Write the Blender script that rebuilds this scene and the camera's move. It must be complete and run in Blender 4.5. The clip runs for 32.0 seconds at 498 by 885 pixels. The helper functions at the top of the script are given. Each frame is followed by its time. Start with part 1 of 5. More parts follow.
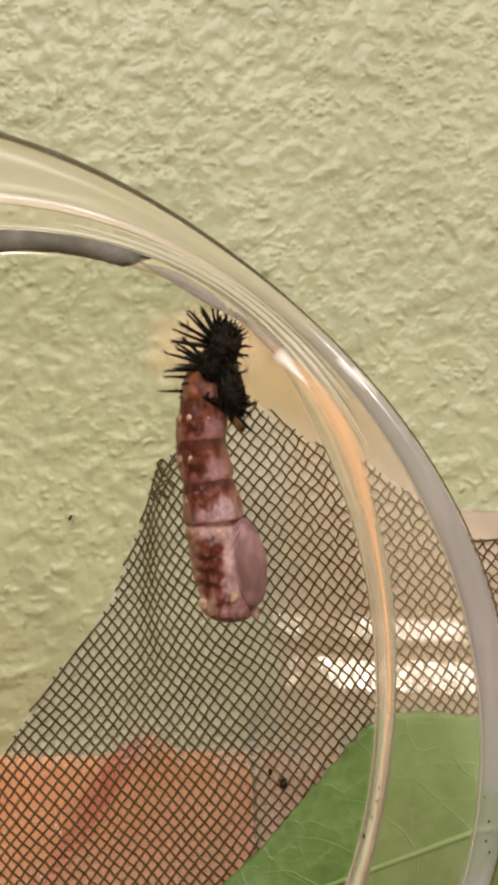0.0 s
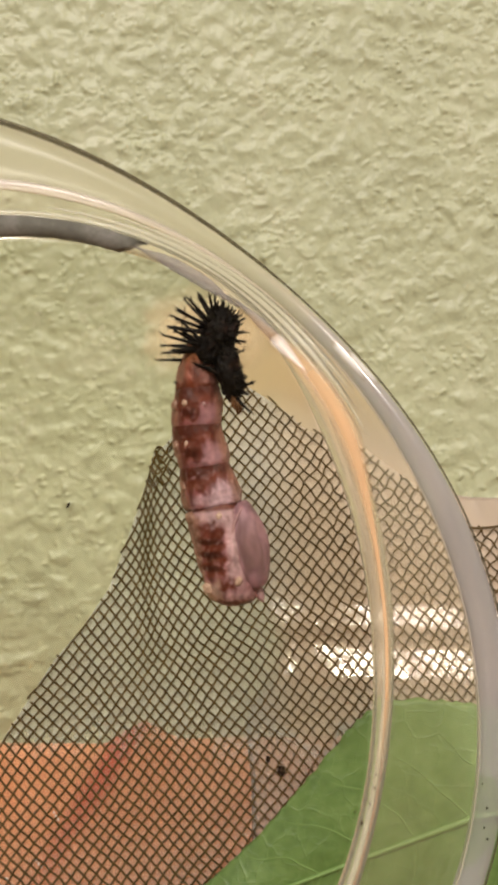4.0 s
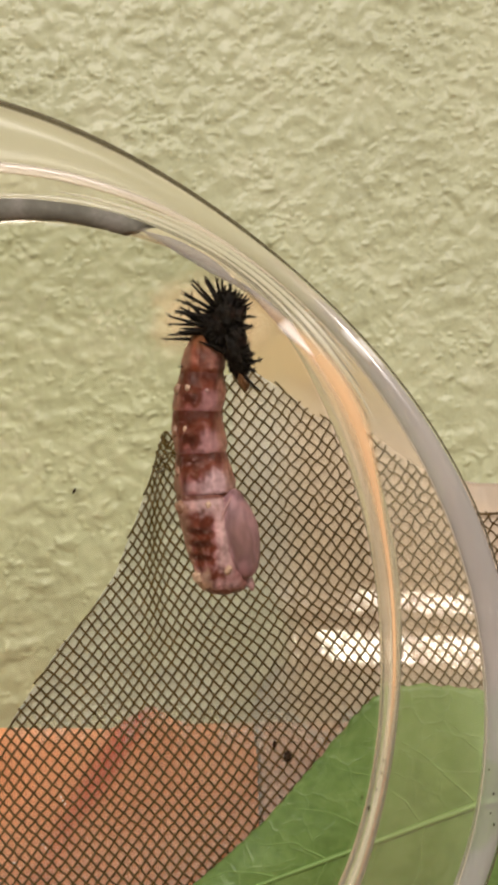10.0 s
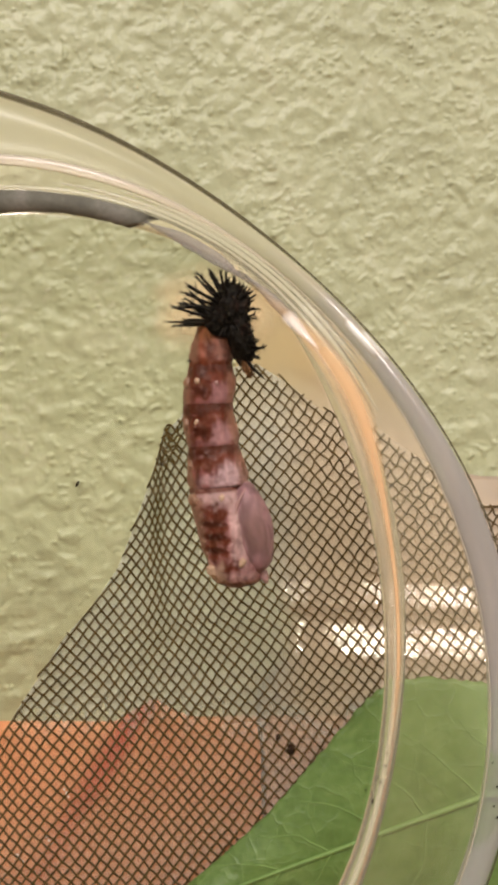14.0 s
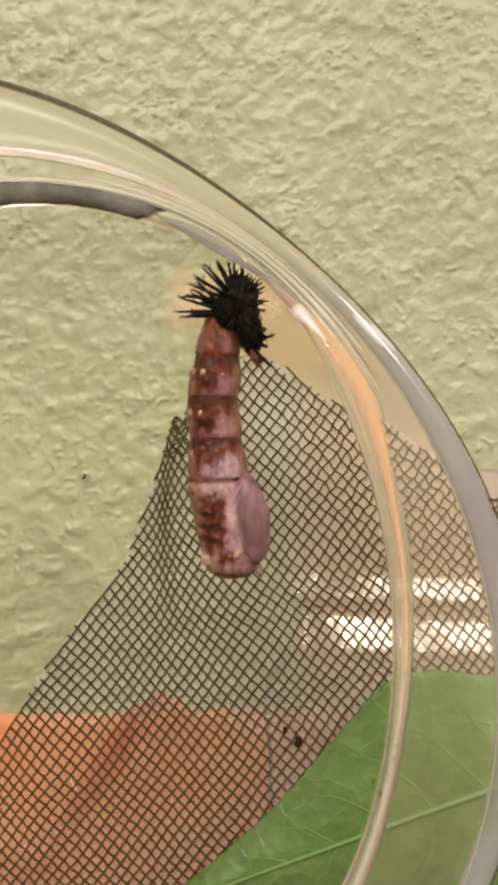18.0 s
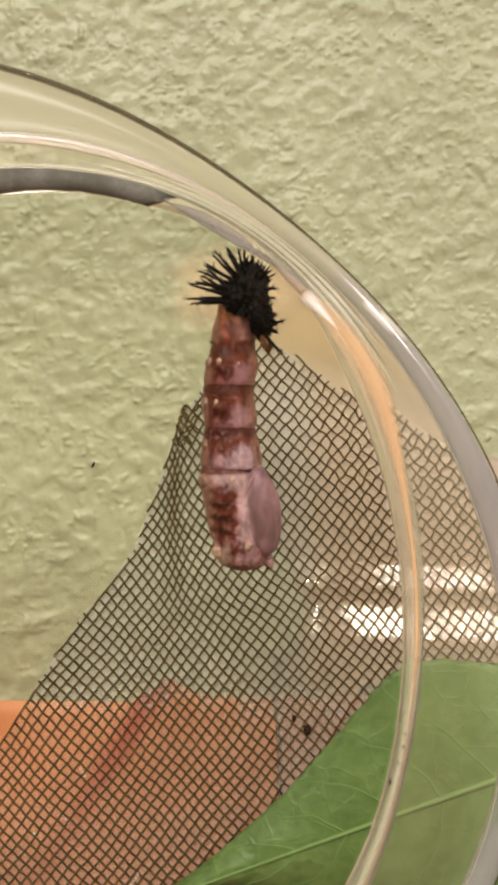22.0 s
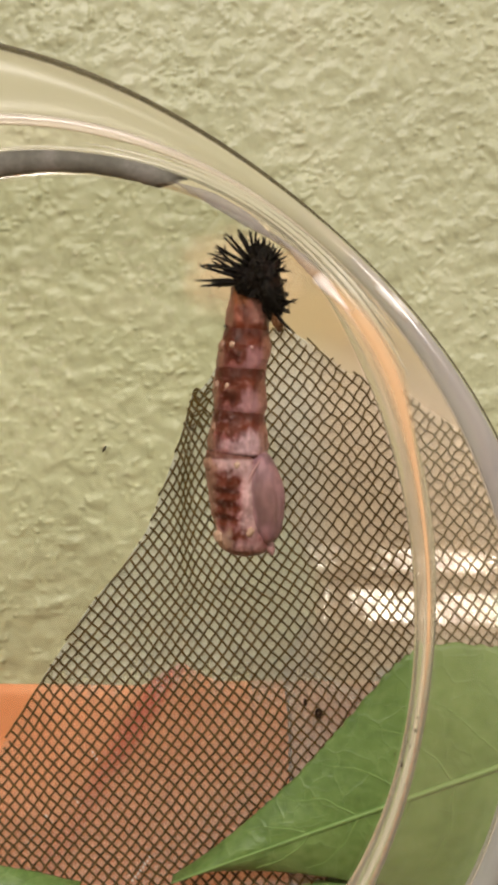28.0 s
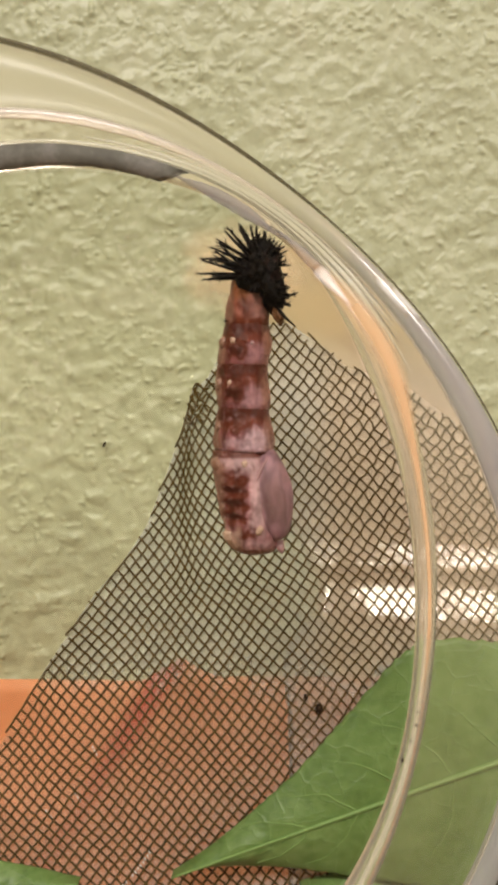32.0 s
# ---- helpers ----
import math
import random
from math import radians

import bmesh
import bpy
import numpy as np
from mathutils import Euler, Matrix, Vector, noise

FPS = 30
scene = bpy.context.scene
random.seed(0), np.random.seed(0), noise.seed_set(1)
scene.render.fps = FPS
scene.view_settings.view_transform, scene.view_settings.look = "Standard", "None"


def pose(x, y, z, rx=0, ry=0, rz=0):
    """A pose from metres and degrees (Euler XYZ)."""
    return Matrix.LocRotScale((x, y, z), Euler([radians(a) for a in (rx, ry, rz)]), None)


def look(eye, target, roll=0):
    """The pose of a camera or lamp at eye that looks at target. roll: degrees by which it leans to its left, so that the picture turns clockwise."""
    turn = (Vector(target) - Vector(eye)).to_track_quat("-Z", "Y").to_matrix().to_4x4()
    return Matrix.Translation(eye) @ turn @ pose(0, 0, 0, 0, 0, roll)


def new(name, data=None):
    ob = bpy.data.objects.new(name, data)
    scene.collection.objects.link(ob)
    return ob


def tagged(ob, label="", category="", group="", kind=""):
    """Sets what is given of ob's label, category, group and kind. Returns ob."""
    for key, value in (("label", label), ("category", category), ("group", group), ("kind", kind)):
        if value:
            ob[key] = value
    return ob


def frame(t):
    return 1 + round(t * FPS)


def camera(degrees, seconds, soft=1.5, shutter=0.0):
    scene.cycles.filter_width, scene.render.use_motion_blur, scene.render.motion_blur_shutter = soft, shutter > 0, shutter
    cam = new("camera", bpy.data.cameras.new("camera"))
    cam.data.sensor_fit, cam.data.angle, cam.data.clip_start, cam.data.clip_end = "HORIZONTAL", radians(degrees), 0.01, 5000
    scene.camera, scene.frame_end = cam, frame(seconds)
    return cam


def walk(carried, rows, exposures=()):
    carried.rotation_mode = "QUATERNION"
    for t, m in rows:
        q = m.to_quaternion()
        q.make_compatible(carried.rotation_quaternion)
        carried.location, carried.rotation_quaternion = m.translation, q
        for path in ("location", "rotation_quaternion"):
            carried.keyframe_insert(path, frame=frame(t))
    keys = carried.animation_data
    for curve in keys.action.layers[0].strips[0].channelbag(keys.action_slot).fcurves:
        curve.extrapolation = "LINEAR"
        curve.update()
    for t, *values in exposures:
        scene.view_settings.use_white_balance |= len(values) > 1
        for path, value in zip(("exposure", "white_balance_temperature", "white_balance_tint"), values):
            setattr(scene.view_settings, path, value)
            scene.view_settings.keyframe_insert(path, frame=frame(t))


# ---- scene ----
MM = 0.001


def shot(t, x, y, z, tilt, pan, lean):
    """A row of the camera's path: seconds, millimetres, and degrees of tilt, pan and lean."""
    return t, pose(x * MM, y * MM, z * MM, 90 + tilt, 0, pan) @ pose(0, 0, 0, 0, 0, -lean)


cam = camera(25, 32.0, soft=4.1)
walk(cam, [
    shot(0, -0.019, -0.018, 84.994, 0.001, -0.013, 0.005),
    shot(0.5, 0.007, 0.140, 84.935, -0.151, 0.022, 0.008),
    shot(1, 0.094, 0.236, 84.885, -0.220, 0.051, 0.008),
    shot(1.5, 0.127, 0.314, 84.876, -0.306, 0.093, 0.039),
    shot(2, 0.164, 0.325, 84.793, -0.294, 0.118, 0.003),
    shot(2.5, 0.046, 0.306, 84.824, -0.332, 0.048, 0.023),
    shot(3, 0.042, 0.298, 84.913, -0.390, 0.060, 0.018),
    shot(3.5, 0.164, 0.416, 84.757, -0.453, 0.021, 0.029),
    shot(5.5, 0.202, 0.539, 84.692, -0.808, -0.201, 0.086),
    shot(6, 0.100, 0.536, 84.763, -0.785, -0.101, 0.053),
    shot(6.5, 0.104, 0.522, 84.760, -0.760, -0.096, 0.048),
    shot(7, 0.131, 0.734, 84.651, -0.868, -0.113, 0.049),
    shot(7.5, 0.063, 0.742, 84.630, -0.905, -0.088, 0.039),
    shot(8, -0.024, 0.701, 84.680, -0.901, -0.076, 0.028),
    shot(8.5, 0.036, 0.676, 84.695, -0.929, 0.008, 0.032),
    shot(9, -0.028, 0.692, 84.732, -0.982, 0.063, 0.022),
    shot(9.5, -0.037, 0.824, 84.633, -1.047, 0.107, -0.004),
    shot(10, -0.045, 0.918, 84.527, -1.227, 0.207, -0.007),
    shot(10.5, -0.131, 0.922, 84.443, -1.164, 0.167, -0.024),
    shot(11, -0.182, 0.961, 84.440, -1.242, 0.145, -0.030),
    shot(11.5, -0.139, 0.988, 84.428, -1.296, 0.197, -0.013),
    shot(12, -0.180, 0.974, 84.567, -1.397, 0.216, 0.003),
    shot(12.5, -0.276, 1.080, 84.416, -1.408, 0.207, -0.044),
    shot(13, -0.272, 1.047, 84.399, -1.440, 0.195, -0.031),
    shot(13.5, -0.168, 1.137, 84.469, -1.517, 0.265, -0.021),
    shot(14, -0.234, 1.151, 84.405, -1.548, 0.312, -0.029),
    shot(14.5, -0.218, 1.117, 84.415, -1.608, 0.374, -0.033),
    shot(16.5, -0.398, 1.252, 84.343, -1.730, 0.460, -0.059),
    shot(17, -0.387, 1.240, 84.367, -1.768, 0.514, -0.068),
    shot(17.5, -0.328, 1.299, 84.296, -1.798, 0.588, -0.040),
    shot(18, -0.484, 1.342, 84.230, -1.857, 0.594, -0.083),
    shot(18.5, -0.543, 1.328, 84.245, -1.913, 0.609, -0.082),
    shot(19, -0.590, 1.313, 84.253, -1.934, 0.592, -0.082),
    shot(19.5, -0.446, 1.366, 84.312, -1.990, 0.660, -0.065),
    shot(20, -0.371, 1.403, 84.252, -2.008, 0.720, -0.076),
    shot(20.5, -0.430, 1.492, 84.070, -2.033, 0.744, -0.073),
    shot(21, -0.608, 1.493, 84.137, -2.153, 0.722, -0.114),
    shot(21.5, -0.862, 1.606, 83.996, -2.383, 0.882, -0.167),
    shot(22, -0.821, 1.600, 84.082, -2.405, 0.941, -0.162),
    shot(22.5, -0.745, 1.628, 84.096, -2.443, 0.995, -0.141),
    shot(23, -0.795, 1.698, 84.019, -2.541, 0.967, -0.166),
    shot(23.5, -0.892, 1.732, 84.003, -2.594, 0.995, -0.155),
    shot(24, -0.834, 1.735, 83.902, -2.597, 1.035, -0.169),
    shot(24.5, -0.852, 1.819, 83.918, -2.653, 1.084, -0.146),
    shot(25, -0.930, 1.747, 84.037, -2.757, 1.139, -0.164),
    shot(25.5, -0.980, 1.788, 84.010, -2.785, 1.148, -0.166),
    shot(27.5, -0.946, 2.006, 83.859, -3.140, 1.464, -0.126),
    shot(28, -0.897, 1.999, 83.809, -3.135, 1.492, -0.110),
    shot(28.5, -0.943, 2.134, 83.668, -3.117, 1.502, -0.143),
    shot(29, -0.838, 2.100, 83.857, -3.252, 1.562, -0.101),
    shot(29.5, -0.822, 2.111, 83.843, -3.247, 1.578, -0.124),
    shot(30, -0.971, 2.057, 83.792, -3.246, 1.525, -0.124),
    shot(30.5, -0.984, 2.071, 83.645, -3.233, 1.520, -0.159),
    shot(31, -1.015, 2.049, 83.699, -3.268, 1.484, -0.118),
    shot(31.5, -0.993, 2.065, 83.710, -3.320, 1.492, -0.101),
    shot(32, -0.985, 2.171, 83.484, -3.267, 1.479, -0.149),
], exposures=[(0, 0.0, 6500, 10), (32, 0.0, 6500, 10)])

# ---- light ----
world = bpy.data.worlds.new("room_air")
world.use_nodes = True
scene.world = world
world.node_tree.nodes["Background"].inputs[0].default_value = (1.0, 0.86, 0.66, 1)
world.node_tree.nodes["Background"].inputs[1].default_value = 0.05


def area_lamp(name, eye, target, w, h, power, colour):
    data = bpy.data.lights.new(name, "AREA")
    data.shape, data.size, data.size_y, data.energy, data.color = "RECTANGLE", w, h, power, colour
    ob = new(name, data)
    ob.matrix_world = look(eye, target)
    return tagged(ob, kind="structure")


area_lamp("ceiling_lamp", (-0.4, -1.15, 1.2), (0.0, 0.15, 0.06), 0.95, 0.13, 21.8, (1.0, 0.926, 0.89))
# Unseen lamp, added at upper right for the glints on the cup.
area_lamp("unseen_side_lamp", (0.85, -0.75, 0.82), (0.03, 0.14, 0.08), 0.2, 0.2, 6.9, (1.0, 0.95, 0.9))

# ---- materials ----


def material(name):
    m = bpy.data.materials.new(name)
    m.use_nodes = True
    nt = m.node_tree
    nt.nodes.clear()
    out = nt.nodes.new("ShaderNodeOutputMaterial")
    return m, nt, out


def node(nt, kind, **values):
    n = nt.nodes.new(kind)
    for key, value in values.items():
        n.inputs[key.replace("_", " ")].default_value = value
    return n


def noise_node(nt, scale, detail=4, rough=0.6, coord="Object"):
    tc = nt.nodes.new("ShaderNodeTexCoord")
    n = nt.nodes.new("ShaderNodeTexNoise")
    n.inputs["Scale"].default_value, n.inputs["Detail"].default_value, n.inputs["Roughness"].default_value = scale, detail, rough
    nt.links.new(tc.outputs[coord], n.inputs["Vector"])
    return n


def ramp(nt, fac, stops):
    r = nt.nodes.new("ShaderNodeValToRGB")
    while len(r.color_ramp.elements) < len(stops):
        r.color_ramp.elements.new(0.5)
    for e, (p, c) in zip(r.color_ramp.elements, stops):
        e.position, e.color = p, (*c, 1)
    nt.links.new(fac, r.inputs[0])
    return r


def surface(name, stops, scale, rough=0.6, bump=0.0, bump_scale=3000, spec=0.4, rough_var=0.1, coord="Object"):
    """A mottled surface: colour stops over a coarse noise, a finer noise for grain and relief."""
    m, nt, out = material(name)
    p = node(nt, "ShaderNodeBsdfPrincipled", Roughness=rough, Specular_IOR_Level=spec)
    coarse, fine = noise_node(nt, scale, 5, 0.62, coord), noise_node(nt, bump_scale, 4, 0.6, coord)
    mixer = nt.nodes.new("ShaderNodeMath")
    mixer.operation = "MULTIPLY_ADD"
    nt.links.new(fine.outputs["Fac"], mixer.inputs[0])
    mixer.inputs[1].default_value = 0.35
    add = nt.nodes.new("ShaderNodeMath")
    add.operation = "MULTIPLY"
    nt.links.new(coarse.outputs["Fac"], add.inputs[0])
    add.inputs[1].default_value = 0.65
    nt.links.new(add.outputs[0], mixer.inputs[2])
    r = ramp(nt, mixer.outputs[0], stops)
    nt.links.new(r.outputs[0], p.inputs["Base Color"])
    rr = nt.nodes.new("ShaderNodeMapRange")
    rr.inputs["To Min"].default_value, rr.inputs["To Max"].default_value = max(rough - rough_var, 0.02), min(rough + rough_var, 1)
    nt.links.new(fine.outputs["Fac"], rr.inputs["Value"])
    nt.links.new(rr.outputs[0], p.inputs["Roughness"])
    if bump:
        b = nt.nodes.new("ShaderNodeBump")
        b.inputs["Strength"].default_value, b.inputs["Distance"].default_value = 1.0, bump
        nt.links.new(fine.outputs["Fac"], b.inputs["Height"])
        nt.links.new(b.outputs[0], p.inputs["Normal"])
    nt.links.new(p.outputs[0], out.inputs[0])
    return m


def calc(nt, op, a, b=0.0, c=0.0):
    """One step of arithmetic on sockets or numbers."""
    n = nt.nodes.new("ShaderNodeMath")
    n.operation = op
    for i, v in enumerate((a, b, c)):
        if isinstance(v, (int, float)):
            n.inputs[i].default_value = v
        else:
            nt.links.new(v, n.inputs[i])
    return n.outputs[0]


def rise(nt, x, lo, hi):
    """Smooth step from 0 at lo to 1 at hi."""
    n = nt.nodes.new("ShaderNodeMapRange")
    n.interpolation_type = "SMOOTHSTEP"
    nt.links.new(x, n.inputs["Value"])
    n.inputs["From Min"].default_value, n.inputs["From Max"].default_value = lo, hi
    return n.outputs[0]


def blend(nt, fac, a, b):
    n = nt.nodes.new("ShaderNodeMix")
    n.data_type = "RGBA"
    nt.links.new(fac, n.inputs[0])
    for i, v in ((6, a), (7, b)):
        if isinstance(v, tuple):
            n.inputs[i].default_value = (*v, 1)
        else:
            nt.links.new(v, n.inputs[i])
    return n.outputs[2]


def between(nt, x, lo, hi, soft):
    """1 inside lo..hi, fading over soft at both ends."""
    return calc(nt, "MULTIPLY", rise(nt, x, lo - soft, lo + soft), calc(nt, "SUBTRACT", 1.0, rise(nt, x, hi - soft, hi + soft)))


def pupa(name, half, tall, kind, mid, pale, paleness=0.6):
    """Skin of the chrysalis: rust band at the upper border, rust blotches on the back, lilac flank, tan far edge."""
    m, nt, out = material(name)
    p = node(nt, "ShaderNodeBsdfPrincipled", Roughness=0.44, Specular_IOR_Level=0.24, Subsurface_Weight=0.06, Subsurface_Scale=0.0004)
    p.inputs["Subsurface Radius"].default_value = (1.0, 0.45, 0.35)
    tc = nt.nodes.new("ShaderNodeTexCoord")
    sep = nt.nodes.new("ShaderNodeSeparateXYZ")
    nt.links.new(tc.outputs["Object"], sep.inputs[0])
    n1, n2, n3 = noise_node(nt, 420, 3, 0.6), noise_node(nt, 1100, 2, 0.55), noise_node(nt, 2200, 3, 0.6)
    # streaks that run down the body
    lay = nt.nodes.new("ShaderNodeMapping")
    lay.inputs["Scale"].default_value = (1.0, 1.0, 0.35)
    nt.links.new(tc.outputs["Object"], lay.inputs["Vector"])
    n4 = nt.nodes.new("ShaderNodeTexNoise")
    n4.inputs["Scale"].default_value, n4.inputs["Detail"].default_value = 1000, 3
    nt.links.new(lay.outputs[0], n4.inputs["Vector"])
    w1 = calc(nt, "MULTIPLY_ADD", n1.outputs["Fac"], 1.6, -0.8)
    w2 = calc(nt, "MULTIPLY_ADD", n2.outputs["Fac"], 1.6, -0.8)
    w4 = calc(nt, "MULTIPLY_ADD", n4.outputs["Fac"], 1.6, -0.8)
    calm = 0.45 if kind == "thorax" else 1.0
    x = calc(nt, "MULTIPLY_ADD", w1, 0.4 * calm, calc(nt, "MULTIPLY_ADD", w2, 0.22, calc(nt, "MULTIPLY", sep.outputs["X"], 1000 / half)))
    z = calc(nt, "MULTIPLY_ADD", w4, -0.5 * calm, calc(nt, "MULTIPLY_ADD", w2, 0.2, calc(nt, "MULTIPLY", sep.outputs["Z"], 1000 / tall)))

    def patch(colour, mask, strength, tone):
        return blend(nt, calc(nt, "MULTIPLY", mask, strength), colour, tone)

    def area(x0, x1, z0, z1, soft):
        return calc(nt, "MULTIPLY", between(nt, x, x0, x1, soft), between(nt, z, z0, z1, soft))

    colour = blend(nt, rise(nt, w4, -0.3, 0.3), tuple(c * 0.72 for c in mid), tuple(min(c * 1.4, 0.9) for c in mid))
    if kind == "ring":
        colour = patch(colour, area(0.02, 0.8, -0.9, 0.15, 0.2), paleness, pale)
        colour = patch(colour, area(-0.6, 1.2, -0.95, -0.35, 0.2), max(paleness - 0.35, 0), pale)
        colour = patch(colour, area(0.72, 2, -2, 2, 0.12), 0.6, EDGE_TAN)
        colour = patch(colour, area(-2, -0.74, -2, 0.6, 0.14), 0.8, EDGE_TAN)
        low = paleness > 0.9
        colour = patch(colour, area(-0.66, 0.05, -0.1 if low else -0.72, 0.05, 0.14), 0.9, RUST)
        colour = patch(colour, area(-0.58, -0.08, 0.0 if low else -0.6, 0.0, 0.12), 0.75, DEEP)
        colour = patch(colour, area(-0.62, -0.2, 0.0, 0.3, 0.12), 0.5, EDGE_TAN)
        colour = patch(colour, area(-0.95, 0.72, 0.02, 2, 0.24), 0.92, RUST)
        colour = patch(colour, area(-0.85, 1.2, 0.44, 2, 0.2), 0.6, DEEP)
        colour = patch(colour, rise(nt, sep.outputs["Z"], -0.84 * tall / 1000, -0.93 * tall / 1000), 0.7, DEEP if low else RUST)
    elif kind == "tail":
        colour = patch(colour, area(-0.2, 0.9, -0.75, 0.25, 0.25), paleness, pale)
        colour = patch(colour, area(-0.8, 0.2, 0.05, 0.75, 0.25), 0.75, AMBER)
        colour = patch(colour, area(-0.5, 0.1, -0.62, -0.15, 0.15), 0.85, RUST)
        colour = patch(colour, area(-2, -0.74, -2, 0.6, 0.14), 0.7, EDGE_TAN)
        colour = patch(colour, rise(nt, z, -0.6, -0.85), 0.85, RUST)
        colour = patch(colour, rise(nt, w2, 0.16, 0.3), 0.5, RUST)
    elif kind == "wing":
        # paler border along the front edge and the foot, dull brown-mauve oval in the middle
        colour = patch(colour, area(-2, -0.5, -0.8, 1.2, 0.25), 0.75, pale)
        colour = patch(colour, area(-0.45, 0.75, -0.5, 0.45, 0.35), 0.6, (0.245, 0.135, 0.12))
        colour = patch(colour, area(-2, 2, -2, -0.72, 0.12), 0.4, (0.26, 0.11, 0.12))
    else:
        colour = patch(colour, area(-0.02, 0.4, -0.62, 0.8, 0.12), 0.8, pale)
        colour = patch(colour, area(-0.9, 0.6, 0.66, 1.4, 0.08), 0.8, pale)
        colour = patch(colour, area(-2, -0.76, -2, 0.8, 0.1), 0.8, EDGE_TAN)
        # scalloped rust bars down the back
        wave = calc(nt, "MULTIPLY_ADD", calc(nt, "SINE", calc(nt, "MULTIPLY", sep.outputs["Z"], 4400.0)), 0.09, x)
        stripe = calc(nt, "MULTIPLY", between(nt, wave, -0.80, -0.14, 0.11), between(nt, z, -0.46, 0.64, 0.09))
        colour = patch(colour, stripe, 0.92, RUST)
        bars = rise(nt, calc(nt, "SINE", calc(nt, "MULTIPLY_ADD", w1, 1.5, calc(nt, "MULTIPLY_ADD", sep.outputs["Z"], 4400.0, 0.9))), -0.8, 0.9)
        colour = patch(colour, calc(nt, "MULTIPLY", bars, calc(nt, "MULTIPLY", between(nt, wave, -0.72, -0.2, 0.12), between(nt, z, -0.44, 0.42, 0.1))), 0.85, DEEP)
        colour = patch(colour, area(-0.5, 0.12, -0.70, -0.50, 0.09), 0.9, RUST)
        colour = patch(colour, area(-2, -0.34, -1.0, -0.56, 0.1), 0.85, CREAMY)
        colour = patch(colour, area(-0.25, 0.5, -0.9, -0.74, 0.1), 0.5, pale)
        colour = patch(colour, area(-2, 2, -2, -0.92, 0.06), 0.7, (0.20, 0.075, 0.07))
        colour = patch(colour, rise(nt, sep.outputs["Z"], 0.86 * tall / 1000, 0.93 * tall / 1000), 0.9, RUST)
    # pale flecks and dark pores
    colour = patch(colour, rise(nt, n3.outputs["Fac"], 0.56, 0.70), 0.0 if kind == "wing" else 0.22, tuple(min(c * 1.5, 0.8) for c in pale))
    colour = patch(colour, rise(nt, n2.outputs["Fac"], 0.42, 0.30), 0.15 if kind == "wing" else 0.45, RUST)
    grain = nt.nodes.new("ShaderNodeHueSaturation")
    nt.links.new(calc(nt, "MULTIPLY_ADD", calc(nt, "ADD", n3.outputs["Fac"], n4.outputs["Fac"]), 0.5 if kind == "wing" else 1.1, 0.5 if kind == "wing" else -0.1), grain.inputs["Value"])
    nt.links.new(colour, grain.inputs["Color"])
    nt.links.new(grain.outputs[0], p.inputs["Base Color"])
    b = nt.nodes.new("ShaderNodeBump")
    b.inputs["Strength"].default_value, b.inputs["Distance"].default_value = 1.0, 0.00005 if kind == "wing" else 0.00011
    nt.links.new(calc(nt, "MULTIPLY_ADD", n3.outputs["Fac"], 0.15, calc(nt, "ADD", n1.outputs["Fac"], n2.outputs["Fac"])), b.inputs["Height"])
    nt.links.new(b.outputs[0], p.inputs["Normal"])
    nt.links.new(p.outputs[0], out.inputs[0])
    return m


